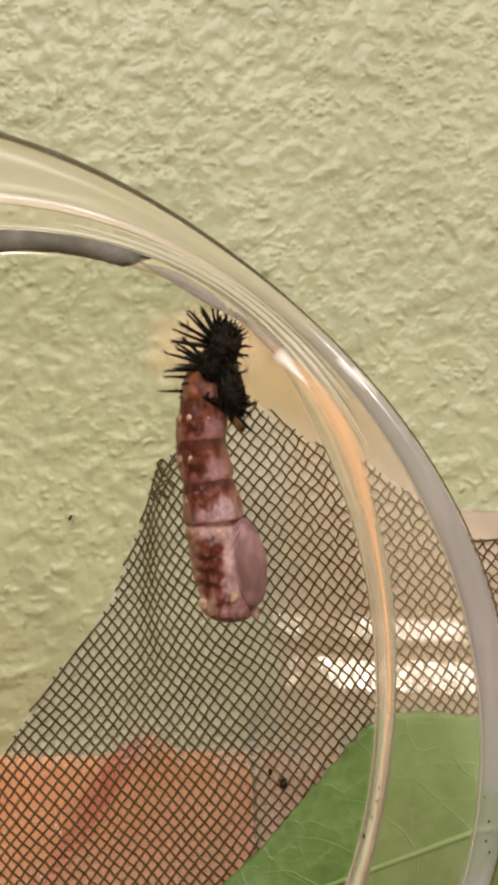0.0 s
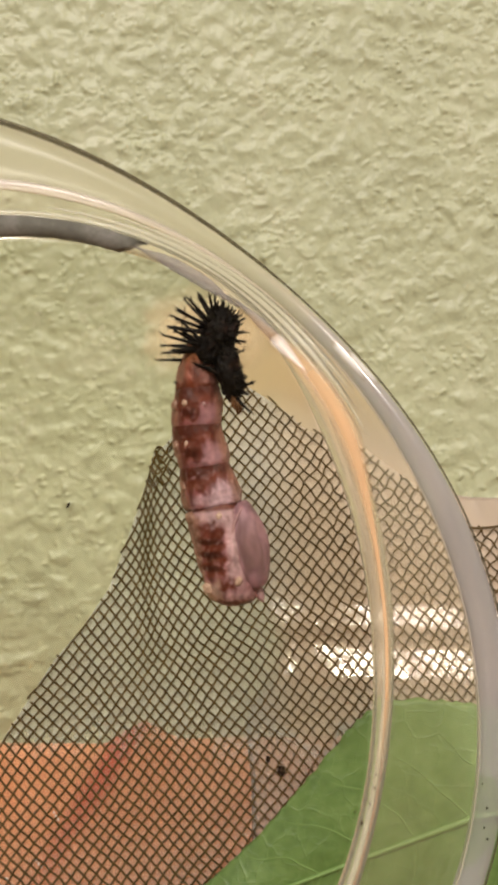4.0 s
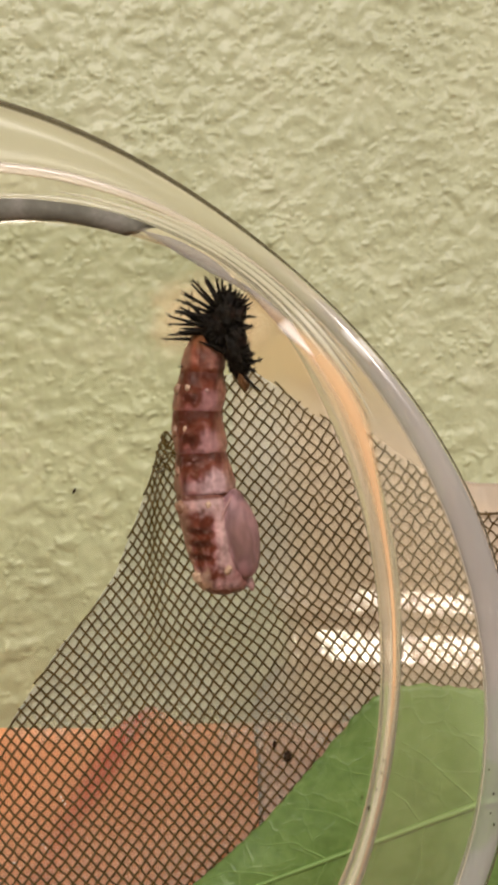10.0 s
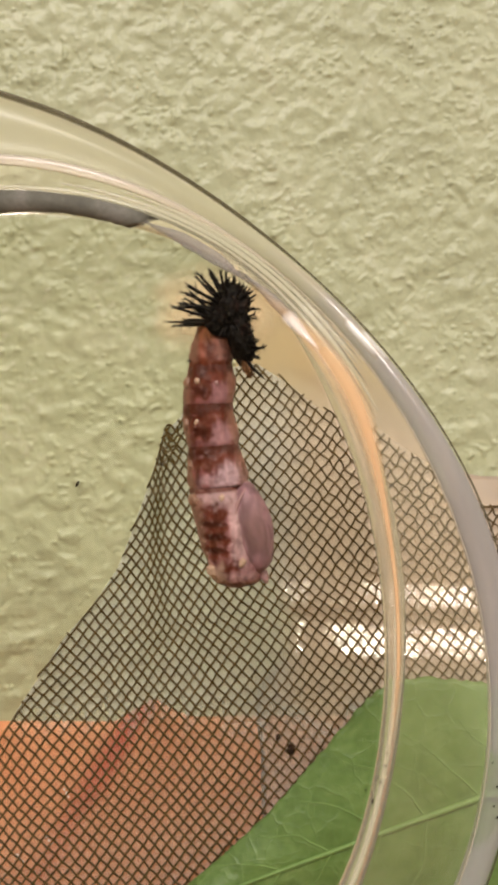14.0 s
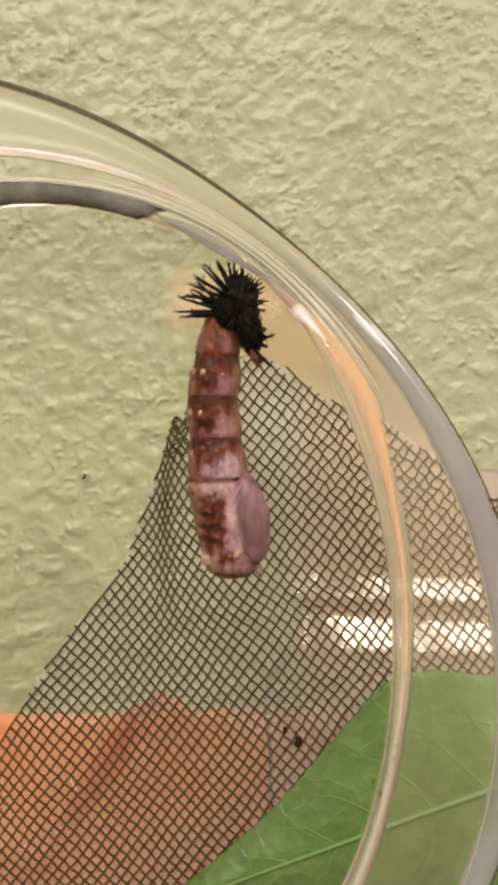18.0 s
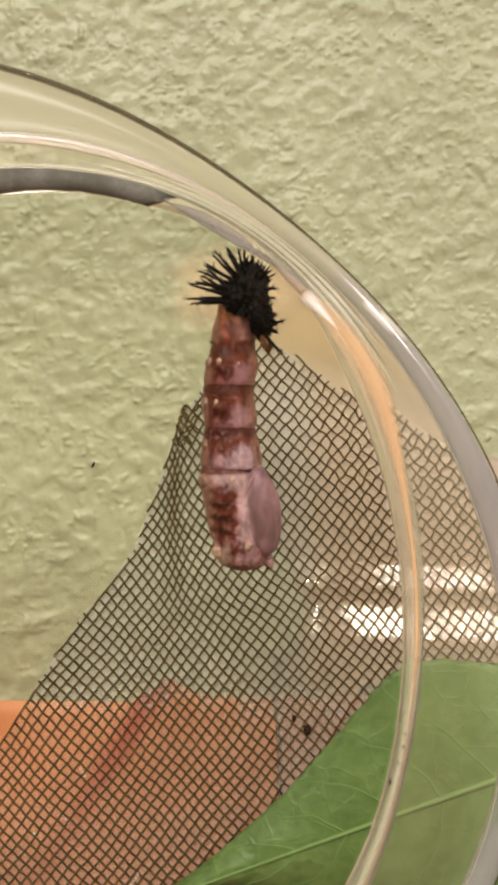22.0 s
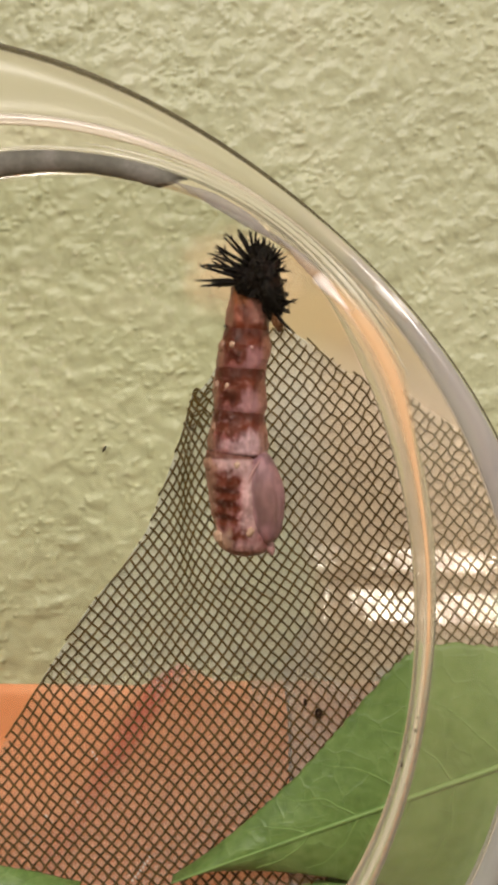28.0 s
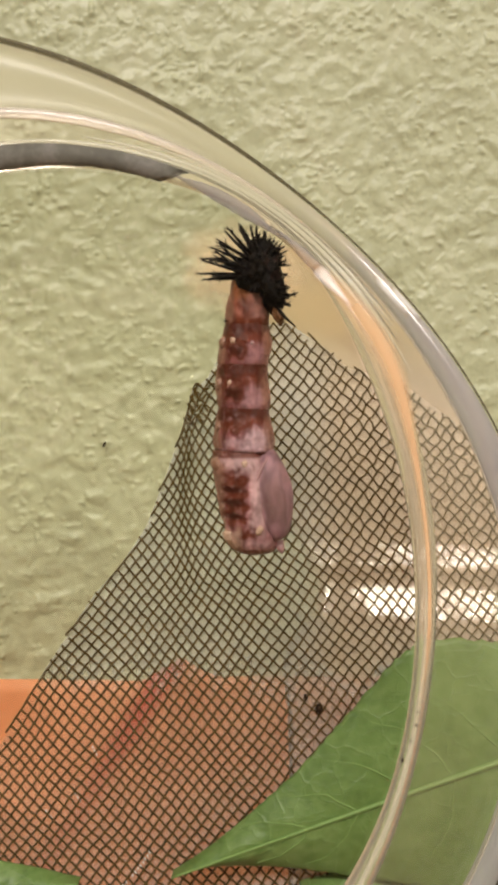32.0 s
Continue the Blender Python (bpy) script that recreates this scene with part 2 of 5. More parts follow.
def thin_plastic(name, tint, sheen=0.5, rough=0.04, haze=0.0, milk_colour=(0.8, 0.76, 0.66), scuff=0.0, fade=False, tan=None):
    """A thin clear wall: light goes straight through, the gloss follows the angle; haze is a milky scatter that in
    places paints a reflection.
    """
    m, nt, out = material(name)
    clear = node(nt, "ShaderNodeBsdfTransparent", Color=(*tint, 1))
    gloss = node(nt, "ShaderNodeBsdfGlossy", Roughness=rough)
    lw = node(nt, "ShaderNodeLayerWeight", Blend=0.5)
    curve = calc(nt, "POWER", lw.outputs["Facing"], 4.0)
    fres = calc(nt, "MULTIPLY_ADD", curve, sheen, 0.012)
    mix = nt.nodes.new("ShaderNodeMixShader")
    nt.links.new(fres, mix.inputs[0])
    nt.links.new(clear.outputs[0], mix.inputs[1])
    nt.links.new(gloss.outputs[0], mix.inputs[2])
    b = nt.nodes.new("ShaderNodeBump")
    b.inputs["Strength"].default_value, b.inputs["Distance"].default_value = 0.25, 0.0003
    nt.links.new(noise_node(nt, 120, 3, 0.5).outputs["Fac"], b.inputs["Height"])
    nt.links.new(b.outputs[0], gloss.inputs["Normal"])
    last = mix
    if haze:
        milk = node(nt, "ShaderNodeBsdfDiffuse", Color=(*milk_colour, 1))
        last = nt.nodes.new("ShaderNodeMixShader")
        last.inputs[0].default_value = haze
        if scuff:
            marks = calc(nt, "MULTIPLY", rise(nt, noise_node(nt, 1700, 3, 0.6).outputs["Fac"], 0.54, 0.66), rise(nt, noise_node(nt, 90, 3, 0.6).outputs["Fac"], 0.42, 0.58))
            tc = nt.nodes.new("ShaderNodeTexCoord")
            sep = nt.nodes.new("ShaderNodeSeparateXYZ")
            nt.links.new(tc.outputs["Object"], sep.inputs[0])
            marks = calc(nt, "MULTIPLY", marks, calc(nt, "MULTIPLY", rise(nt, sep.outputs["X"], -0.006, -0.012), rise(nt, sep.outputs["Z"], 0.07, 0.078)))
            nt.links.new(calc(nt, "MULTIPLY_ADD", marks, scuff, haze), last.inputs[0])
        if fade:
            at = nt.nodes.new("ShaderNodeAttribute")
            at.attribute_name = "edge"
            nt.links.new(calc(nt, "MULTIPLY", rise(nt, at.outputs["Fac"], 0.0, 0.85), haze), last.inputs[0])
            if tan:
                nt.links.new(blend(nt, rise(nt, at.outputs["Fac"], 0.58, 0.72), milk_colour, tan), milk.inputs["Color"])
        nt.links.new(mix.outputs[0], last.inputs[1])
        nt.links.new(milk.outputs[0], last.inputs[2])
    nt.links.new(last.outputs[0], out.inputs[0])
    return m


def solid_plastic(name, tint, rough=0.03, haze=0.0, milk_colour=(0.7, 0.66, 0.6), coat=0.0, right_haze=None, far_milk=None):
    """Thick clear plastic that bends light; haze is milkiness, and paints refracted tones."""
    m, nt, out = material(name)
    g = node(nt, "ShaderNodeBsdfGlass", Color=(*tint, 1), Roughness=rough, IOR=1.49)
    last = g
    if haze:
        milk = node(nt, "ShaderNodeBsdfDiffuse", Color=(*milk_colour, 1))
        last = nt.nodes.new("ShaderNodeMixShader")
        last.inputs[0].default_value = haze
        if right_haze:
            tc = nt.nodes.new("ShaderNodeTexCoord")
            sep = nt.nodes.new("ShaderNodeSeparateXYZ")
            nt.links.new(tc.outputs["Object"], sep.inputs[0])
            # haze and its tint change from left to right, painting refracted tones
            noisy_x = calc(nt, "MULTIPLY_ADD", noise_node(nt, 120, 3, 0.6).outputs["Fac"], 0.02, sep.outputs["X"])
            side = rise(nt, noisy_x, 0.006, 0.026)
            nt.links.new(calc(nt, "MULTIPLY_ADD", side, right_haze - haze, haze), last.inputs[0])
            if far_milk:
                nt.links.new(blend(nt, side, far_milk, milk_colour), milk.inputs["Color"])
        nt.links.new(g.outputs[0], last.inputs[1])
        nt.links.new(milk.outputs[0], last.inputs[2])
    if coat:
        shine = node(nt, "ShaderNodeBsdfGlossy", Roughness=0.15)
        under, last = last, nt.nodes.new("ShaderNodeMixShader")
        last.inputs[0].default_value = coat
        # gloss only towards the right, to place the glints there
        if right_haze:
            nt.links.new(calc(nt, "MULTIPLY", side, coat), last.inputs[0])
        nt.links.new(under.outputs[0], last.inputs[1])
        nt.links.new(shine.outputs[0], last.inputs[2])
    nt.links.new(last.outputs[0], out.inputs[0])
    return m


def leaf_material():
    """Fresh leaf: blotchy green with a fine net of paler veinlets, a little light coming through."""
    m, nt, out = material("leaf_green")
    p = node(nt, "ShaderNodeBsdfPrincipled", Roughness=0.42, Specular_IOR_Level=0.5)
    big, small = noise_node(nt, 110, 5, 0.62), noise_node(nt, 900, 4, 0.6)
    mottled = calc(nt, "MULTIPLY_ADD", small.outputs["Fac"], 0.4, calc(nt, "MULTIPLY", big.outputs["Fac"], 0.6))
    base = ramp(nt, mottled, [(0.3, (0.10, 0.18, 0.042)), (0.5, (0.165, 0.275, 0.072)), (0.7, (0.255, 0.37, 0.125))]).outputs[0]
    tc = nt.nodes.new("ShaderNodeTexCoord")
    bent = nt.nodes.new("ShaderNodeMix")
    bent.data_type, bent.blend_type = "RGBA", "LINEAR_LIGHT"
    bent.inputs[0].default_value = 0.0016
    nt.links.new(tc.outputs["Object"], bent.inputs[6])
    nt.links.new(noise_node(nt, 260, 3, 0.6).outputs["Color"], bent.inputs[7])
    lines = []
    for scale, lo, hi in ((230, 0.05, 0.0), (620, 0.07, 0.0)):
        v = nt.nodes.new("ShaderNodeTexVoronoi")
        v.feature = "DISTANCE_TO_EDGE"
        v.inputs["Scale"].default_value = scale
        nt.links.new(bent.outputs[2], v.inputs["Vector"])
        lines.append(rise(nt, v.outputs["Distance"], lo, hi))
    net = calc(nt, "MULTIPLY_ADD", lines[1], 0.35, calc(nt, "MULTIPLY", lines[0], 0.65))
    colour = blend(nt, calc(nt, "MULTIPLY", net, 0.32), base, (0.26, 0.40, 0.15))
    nt.links.new(colour, p.inputs["Base Color"])
    b = nt.nodes.new("ShaderNodeBump")
    b.inputs["Strength"].default_value, b.inputs["Distance"].default_value = 0.6, 0.00012
    nt.links.new(calc(nt, "MULTIPLY_ADD", net, 0.8, mottled), b.inputs["Height"])
    nt.links.new(b.outputs[0], p.inputs["Normal"])
    thru = nt.nodes.new("ShaderNodeBsdfTranslucent")
    nt.links.new(colour, thru.inputs["Color"])
    mix = nt.nodes.new("ShaderNodeMixShader")
    mix.inputs[0].default_value = 0.12
    nt.links.new(p.outputs[0], mix.inputs[1])
    nt.links.new(thru.outputs[0], mix.inputs[2])
    nt.links.new(mix.outputs[0], out.inputs[0])
    return m


PAINT = surface("green_wall_paint", [(0.3, (0.44, 0.445, 0.28)), (0.5, (0.52, 0.535, 0.335)), (0.7, (0.59, 0.585, 0.395))], 60, 0.42, 0.00003, 1500, 0.5)
ROOM = surface("plain_room_paint", [(0.3, (0.55, 0.50, 0.42)), (0.7, (0.66, 0.60, 0.50))], 3, 0.8, 0.0, 40)
WOOD = surface("table_wood", [(0.3, (0.20, 0.12, 0.07)), (0.7, (0.34, 0.21, 0.12))], 14, 0.5, 0.0, 200)
STRAND = surface("screen_fibre", [(0.3, (0.048, 0.030, 0.009)), (0.7, (0.135, 0.086, 0.026))], 400, 0.6, 0.0, 4000, 0.1)


def card_material():
    """Orange card; deeper red along its fold paints shade and reflected colour there."""
    m = surface("orange_card", [(0.3, (0.92, 0.31, 0.12)), (0.5, (0.97, 0.40, 0.18)), (0.7, (0.99, 0.50, 0.27))], 70, 0.6, 0.00005, 3000, 0.4)
    nt = m.node_tree
    p = [n for n in nt.nodes if n.type == "BSDF_PRINCIPLED"][0]
    plain = p.inputs["Base Color"].links[0].from_socket
    tc = nt.nodes.new("ShaderNodeTexCoord")
    sep = nt.nodes.new("ShaderNodeSeparateXYZ")
    nt.links.new(tc.outputs["Object"], sep.inputs[0])
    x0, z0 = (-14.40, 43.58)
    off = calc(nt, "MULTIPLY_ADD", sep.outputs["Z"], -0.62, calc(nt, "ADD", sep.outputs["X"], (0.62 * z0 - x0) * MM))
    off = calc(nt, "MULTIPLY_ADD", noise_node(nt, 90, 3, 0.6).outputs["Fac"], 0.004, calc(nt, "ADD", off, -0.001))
    painted_fold = rise(nt, calc(nt, "ABSOLUTE", off), 0.0034, 0.0003)
    painted_fold = calc(nt, "MULTIPLY", painted_fold, calc(nt, "MULTIPLY_ADD", rise(nt, sep.outputs["Z"], 0.020, 0.038), 0.6, 0.4))
    nt.links.new(blend(nt, calc(nt, "MULTIPLY", painted_fold, 0.85), plain, (0.70, 0.085, 0.035)), p.inputs["Base Color"])
    return m


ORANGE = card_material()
LEAF = leaf_material()
VEIN = surface("leaf_vein", [(0.3, (0.165, 0.29, 0.075)), (0.7, (0.26, 0.39, 0.125))], 200, 0.45, 0.0, 3000)
SKIN = surface("shed_skin", [(0.3, (0.003, 0.002, 0.002)), (0.55, (0.007, 0.004, 0.003)), (0.68, (0.07, 0.022, 0.014))], 600, 0.45, 0.0001, 2600, 0.12)
SPINE = surface("spine_black", [(0.3, (0.005, 0.004, 0.004)), (0.7, (0.010, 0.006, 0.005))], 500, 0.45, 0.0, 3000, 0.12)
PINK = surface("pupa_pink", [(0.28, (0.34, 0.16, 0.16)), (0.5, (0.44, 0.25, 0.26)), (0.75, (0.58, 0.38, 0.36))], 500, 0.33, 0.0001, 1600, 0.5)
CREAM = surface("pupa_cream", [(0.3, (0.50, 0.29, 0.20)), (0.7, (0.74, 0.52, 0.40))], 500, 0.35, 0.00005, 2000, 0.5)
LINT = surface("white_lint", [(0.3, (0.70, 0.66, 0.60)), (0.7, (0.85, 0.82, 0.76))], 800, 0.7, 0.0, 3000)
FRASS = surface("frass_dark", [(0.3, (0.009, 0.006, 0.004)), (0.7, (0.045, 0.024, 0.012))], 800, 0.8, 0.0001, 3000, 0.12)
SILK = surface("silk_cream", [(0.3, (0.7, 0.58, 0.38)), (0.7, (0.82, 0.72, 0.5))], 800, 0.6, 0.00005, 4000)
# Grey veil: painted refraction on the base ring, also the film's cut edge.
GREYVEIL = thin_plastic("grey_veil", (0.96, 0.95, 0.93), 0.2, 0.2, 0.45, (0.33, 0.31, 0.32))
# The side's yellowish haze paints the room wall reflected in it.
CLEAR = thin_plastic("clear_cup_wall", (0.99, 0.98, 0.95), 0.2, 0.12, 0.08, (0.80, 0.74, 0.50))
BACKING = thin_plastic("hazy_backing", (0.99, 0.985, 0.97), 0.3, 0.2, 0.38, (0.93, 0.95, 0.90), 0.0, True, (0.94, 0.80, 0.64))
PLATE = thin_plastic("clear_cup_base", (0.94, 0.945, 0.91), 0.25, 0.05, 0.0005, (0.92, 0.86, 0.66), 0.2)
RUST, DEEP, CREAMY, EDGE_TAN = (0.145, 0.027, 0.009), (0.045, 0.008, 0.004), (0.66, 0.45, 0.37), (0.34, 0.17, 0.12)
AMBER = (0.36, 0.13, 0.045)
RINGS = [pupa("pupa_tail", 2.2, 2.8, "tail", (0.21, 0.062, 0.038), (0.37, 0.175, 0.15), 0.6),
         pupa("pupa_ring_high", 2.7, 2.35, "ring", (0.17, 0.043, 0.034), (0.42, 0.205, 0.225), 0.72),
         pupa("pupa_ring_middle", 2.8, 2.5, "ring", (0.17, 0.043, 0.036), (0.46, 0.24, 0.265), 0.8),
         pupa("pupa_ring_low", 3.1, 2.4, "ring", (0.21, 0.06, 0.056), (0.56, 0.36, 0.40), 1.0)]
THORAX = pupa("pupa_thorax", 3.6, 5.3, "thorax", (0.30, 0.13, 0.135), (0.58, 0.37, 0.38))
WING = pupa("pupa_wing", 2.25, 4.9, "wing", (0.31, 0.165, 0.19), (0.50, 0.29, 0.32))
WINGEDGE = surface("wing_edge_pink", [(0.3, (0.34, 0.16, 0.165)), (0.7, (0.54, 0.32, 0.32))], 500, 0.33, 0.00006, 1800, 0.5)
POREM = surface("pupa_pore", [(0.3, (0.05, 0.012, 0.010)), (0.7, (0.11, 0.03, 0.025))], 500, 0.5, 0.0, 2000, 0.3)
SKINTHIN = surface("thin_skin", [(0.3, (0.09, 0.035, 0.012)), (0.7, (0.24, 0.11, 0.045))], 500, 0.45, 0.0001, 2200, 0.3)
TANM = surface("pupa_tan", [(0.3, (0.26, 0.12, 0.08)), (0.7, (0.42, 0.24, 0.17))], 500, 0.35, 0.00005, 2000, 0.5)
RINGM = solid_plastic("clear_ring", (0.98, 0.95, 0.88), 0.12, 0.18, (0.78, 0.72, 0.55), 0.06, 0.18)
# Pale and dark tones for refraction streaks painted on the cup.
PALESTREAK = solid_plastic("pale_streak", (0.97, 0.96, 0.93), 0.2, 0.35, (0.72, 0.69, 0.55), 0.03)
DARKSTREAK = solid_plastic("dark_streak", (0.88, 0.87, 0.82), 0.25, 0.28, (0.25, 0.24, 0.20), 0.02)
# Rim: grey milk at right, yellowish at left, painting its refraction.
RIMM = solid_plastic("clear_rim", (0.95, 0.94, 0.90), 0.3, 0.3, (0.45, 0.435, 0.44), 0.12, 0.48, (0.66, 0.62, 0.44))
STEPM = solid_plastic("pale_step", (0.97, 0.95, 0.92), 0.15, 0.5, (0.80, 0.72, 0.62), 0.05)


def glint_material():
    """An added facet of clear plastic that makes a glint: mostly see-through, glossy."""
    m, nt, out = material("glint_facet")
    clear = node(nt, "ShaderNodeBsdfTransparent", Color=(0.97, 0.95, 0.92, 1))
    gloss = node(nt, "ShaderNodeBsdfGlossy", Roughness=0.3)
    b = node(nt, "ShaderNodeBump", Strength=0.3, Distance=0.0001)
    nt.links.new(noise_node(nt, 500, 3, 0.6).outputs["Fac"], b.inputs["Height"])
    nt.links.new(b.outputs[0], gloss.inputs["Normal"])
    at = nt.nodes.new("ShaderNodeAttribute")
    at.attribute_name = "edge"
    mix = nt.nodes.new("ShaderNodeMixShader")
    nt.links.new(calc(nt, "MULTIPLY", rise(nt, at.outputs["Fac"], 0.0, 1.0), 0.042), mix.inputs[0])
    nt.links.new(clear.outputs[0], mix.inputs[1])
    nt.links.new(gloss.outputs[0], mix.inputs[2])
    nt.links.new(mix.outputs[0], out.inputs[0])
    return m


GLINTFACET = glint_material()
# Amber veil that paints the orange card's reflection in the base ring.
ORANGEREFL = thin_plastic("orange_reflection", (1.0, 0.985, 0.95), 0.0, 0.3, 0.42, (0.95, 0.60, 0.33), 0.0, True)
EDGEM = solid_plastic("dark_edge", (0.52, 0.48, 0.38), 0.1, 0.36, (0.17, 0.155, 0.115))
# Grey tone that paints a dark reflection on the base ring.
DARKREFL = surface("dark_reflection", [(0.3, (0.105, 0.10, 0.08)), (0.5, (0.155, 0.148, 0.118)), (0.64, (0.24, 0.225, 0.195)), (0.74, (0.46, 0.43, 0.39))], 300, 0.7, 0.00005, 900, 0.3)


def silk_material():
    """Spun silk: tan, thinning out to nothing at its ragged edge."""
    m, nt, out = material("silk_mat")
    tc = nt.nodes.new("ShaderNodeTexCoord")
    sep = nt.nodes.new("ShaderNodeSeparateXYZ")
    nt.links.new(tc.outputs["Object"], sep.inputs[0])
    n = noise_node(nt, 260, 5, 0.65)
    far = calc(nt, "ADD", calc(nt, "POWER", calc(nt, "ABSOLUTE", calc(nt, "MULTIPLY", calc(nt, "ADD", sep.outputs["X"], 0.0015), 112)), 2.0), calc(nt, "POWER", calc(nt, "ABSOLUTE", calc(nt, "MULTIPLY", sep.outputs["Z"], 140)), 2.0))
    thick = calc(nt, "MULTIPLY", rise(nt, calc(nt, "MULTIPLY_ADD", n.outputs["Fac"], 0.9, far), 1.25, 0.25), 0.55)
    d = node(nt, "ShaderNodeBsdfDiffuse", Color=(0.88, 0.67, 0.43, 1))
    clear = nt.nodes.new("ShaderNodeBsdfTransparent")
    mix = nt.nodes.new("ShaderNodeMixShader")
    nt.links.new(thick, mix.inputs[0])
    nt.links.new(clear.outputs[0], mix.inputs[1])
    nt.links.new(d.outputs[0], mix.inputs[2])
    nt.links.new(mix.outputs[0], out.inputs[0])
    return m


SILKMAT = silk_material()


def film_material():
    """A tan glossy film, partly see-through."""
    m, nt, out = material("tan_film")
    p = node(nt, "ShaderNodeBsdfPrincipled", Roughness=0.05, Specular_IOR_Level=1.0)
    n = noise_node(nt, 60, 4, 0.6)
    r = ramp(nt, n.outputs["Fac"], [(0.3, (0.92, 0.77, 0.61)), (0.7, (0.98, 0.87, 0.74))])
    # deeper tan in the upper half of the film; paler below to offset the screen's shade
    tc = nt.nodes.new("ShaderNodeTexCoord")
    sep = nt.nodes.new("ShaderNodeSeparateXYZ")
    nt.links.new(tc.outputs["Object"], sep.inputs[0])
    upper = rise(nt, sep.outputs["Z"], (-33.25, 79.27)[1] * MM, (-33.25, 92.09)[1] * MM)
    nt.links.new(blend(nt, upper, r.outputs[0], (0.90, 0.72, 0.44)), p.inputs["Base Color"])
    b = nt.nodes.new("ShaderNodeBump")
    b.inputs["Strength"].default_value, b.inputs["Distance"].default_value = 0.6, 0.00005
    nt.links.new(calc(nt, "MULTIPLY_ADD", noise_node(nt, 1000, 2, 0.5).outputs["Fac"], 0.3, noise_node(nt, 330, 3, 0.6).outputs["Fac"]), b.inputs["Height"])
    nt.links.new(b.outputs[0], p.inputs["Normal"])
    clear = node(nt, "ShaderNodeBsdfTransparent", Color=(1, 0.97, 0.93, 1))
    mix = nt.nodes.new("ShaderNodeMixShader")
    at = nt.nodes.new("ShaderNodeAttribute")
    at.attribute_name = "edge"
    ragged = calc(nt, "MULTIPLY_ADD", noise_node(nt, 200, 4, 0.6).outputs["Fac"], 0.12, at.outputs["Fac"])
    nt.links.new(calc(nt, "MULTIPLY", rise(nt, ragged, 0.02, 0.11), 0.94), mix.inputs[0])
    nt.links.new(clear.outputs[0], mix.inputs[1])
    shine = node(nt, "ShaderNodeBsdfGlossy", Roughness=0.05)
    nt.links.new(b.outputs[0], shine.inputs["Normal"])
    top = nt.nodes.new("ShaderNodeMixShader")
    top.inputs[0].default_value = 0.4
    nt.links.new(p.outputs[0], top.inputs[1])
    nt.links.new(shine.outputs[0], top.inputs[2])
    nt.links.new(top.outputs[0], mix.inputs[2])
    nt.links.new(mix.outputs[0], out.inputs[0])
    return m


FILM = film_material()
LOWFILM = thin_plastic("clear_film", (0.98, 0.97, 0.96), 0.4, 0.1, 0.32, (0.90, 0.78, 0.70))

# ---- building helpers ----


def part(name, bm, mat, parent=None, label="", smooth=True, edge=None):
    """Links a bmesh, or (verts, faces), as one mesh object, under a thing or a part."""
    me = bpy.data.meshes.new(name)
    if isinstance(bm, tuple):
        me.from_pydata(bm[0], [], bm[1])
        me.update()
    else:
        bm.to_mesh(me)
        bm.free()
    me.materials.append(mat)
    if edge:
        me.attributes.new("edge", "FLOAT", "POINT").data.foreach_set("value", edge)
    if smooth:
        me.polygons.foreach_set("use_smooth", [True] * len(me.polygons))
    ob = new(name, me)
    if parent:
        ob.parent = parent
    return tagged(ob, label)


def slab(lo, hi):
    """A box between two corners, as (verts, faces)."""
    (a, b, c), (d, e, f) = lo, hi
    v = [(a, b, c), (d, b, c), (d, e, c), (a, e, c), (a, b, f), (d, b, f), (d, e, f), (a, e, f)]
    return v, [(3, 2, 1, 0), (4, 5, 6, 7), (0, 1, 5, 4), (1, 2, 6, 5), (2, 3, 7, 6), (3, 0, 4, 7)]


def loft(rings, closed=True, caps=True):
    """Skins a list of equally long rings of points."""
    n, v, f = len(rings[0]), [], []
    for r in rings:
        v += [tuple(p) for p in r]
    for i in range(len(rings) - 1):
        for j in range(n if closed else n - 1):
            k = (j + 1) % n
            f.append((i * n + j, i * n + k, (i + 1) * n + k, (i + 1) * n + j))
    if caps and closed:
        f.append(tuple(range(n - 1, -1, -1)))
        f.append(tuple((len(rings) - 1) * n + j for j in range(n)))
    return v, f


def tube(points, radii, sides=5):
    """A tapering tube along points."""
    pts = [Vector(p) for p in points]
    rings = []
    for i, p in enumerate(pts):
        way = (pts[min(i + 1, len(pts) - 1)] - pts[max(i - 1, 0)]).normalized()
        a = way.orthogonal().normalized() if abs(way.y) > 0.9 else way.cross(Vector((0, 1, 0))).normalized()
        b = way.cross(a)
        r = radii[i] if isinstance(radii, (list, tuple)) else radii
        rings.append([p + a * (r * math.cos(2 * math.pi * k / sides)) + b * (r * math.sin(2 * math.pi * k / sides)) for k in range(sides)])
    return loft(rings)


def joined(pieces):
    v, f = [], []
    for pv, pf in pieces:
        o = len(v)
        v += pv
        f += [tuple(i + o for i in q) for q in pf]
    return v, f


def sheet(rows, thick):
    """A thin solid sheet through a grid of points, given front to back along y."""
    n, front, f = len(rows[0]), [p for r in rows for p in r], []
    back = [(x, y + thick, z) for x, y, z in front]
    o, m = len(front), len(rows)
    for i in range(m - 1):
        for j in range(n - 1):
            a, b, c, d = i * n + j, i * n + j + 1, (i + 1) * n + j + 1, (i + 1) * n + j
            f += [(a, b, c, d), (o + d, o + c, o + b, o + a)]
    rim = [j for j in range(n)] + [i * n + n - 1 for i in range(1, m)] + [(m - 1) * n + j for j in range(n - 2, -1, -1)] + [i * n for i in range(m - 2, 0, -1)]
    for a, b in zip(rim, rim[1:] + rim[:1]):
        f.append((b, a, o + a, o + b))
    return front + back, f


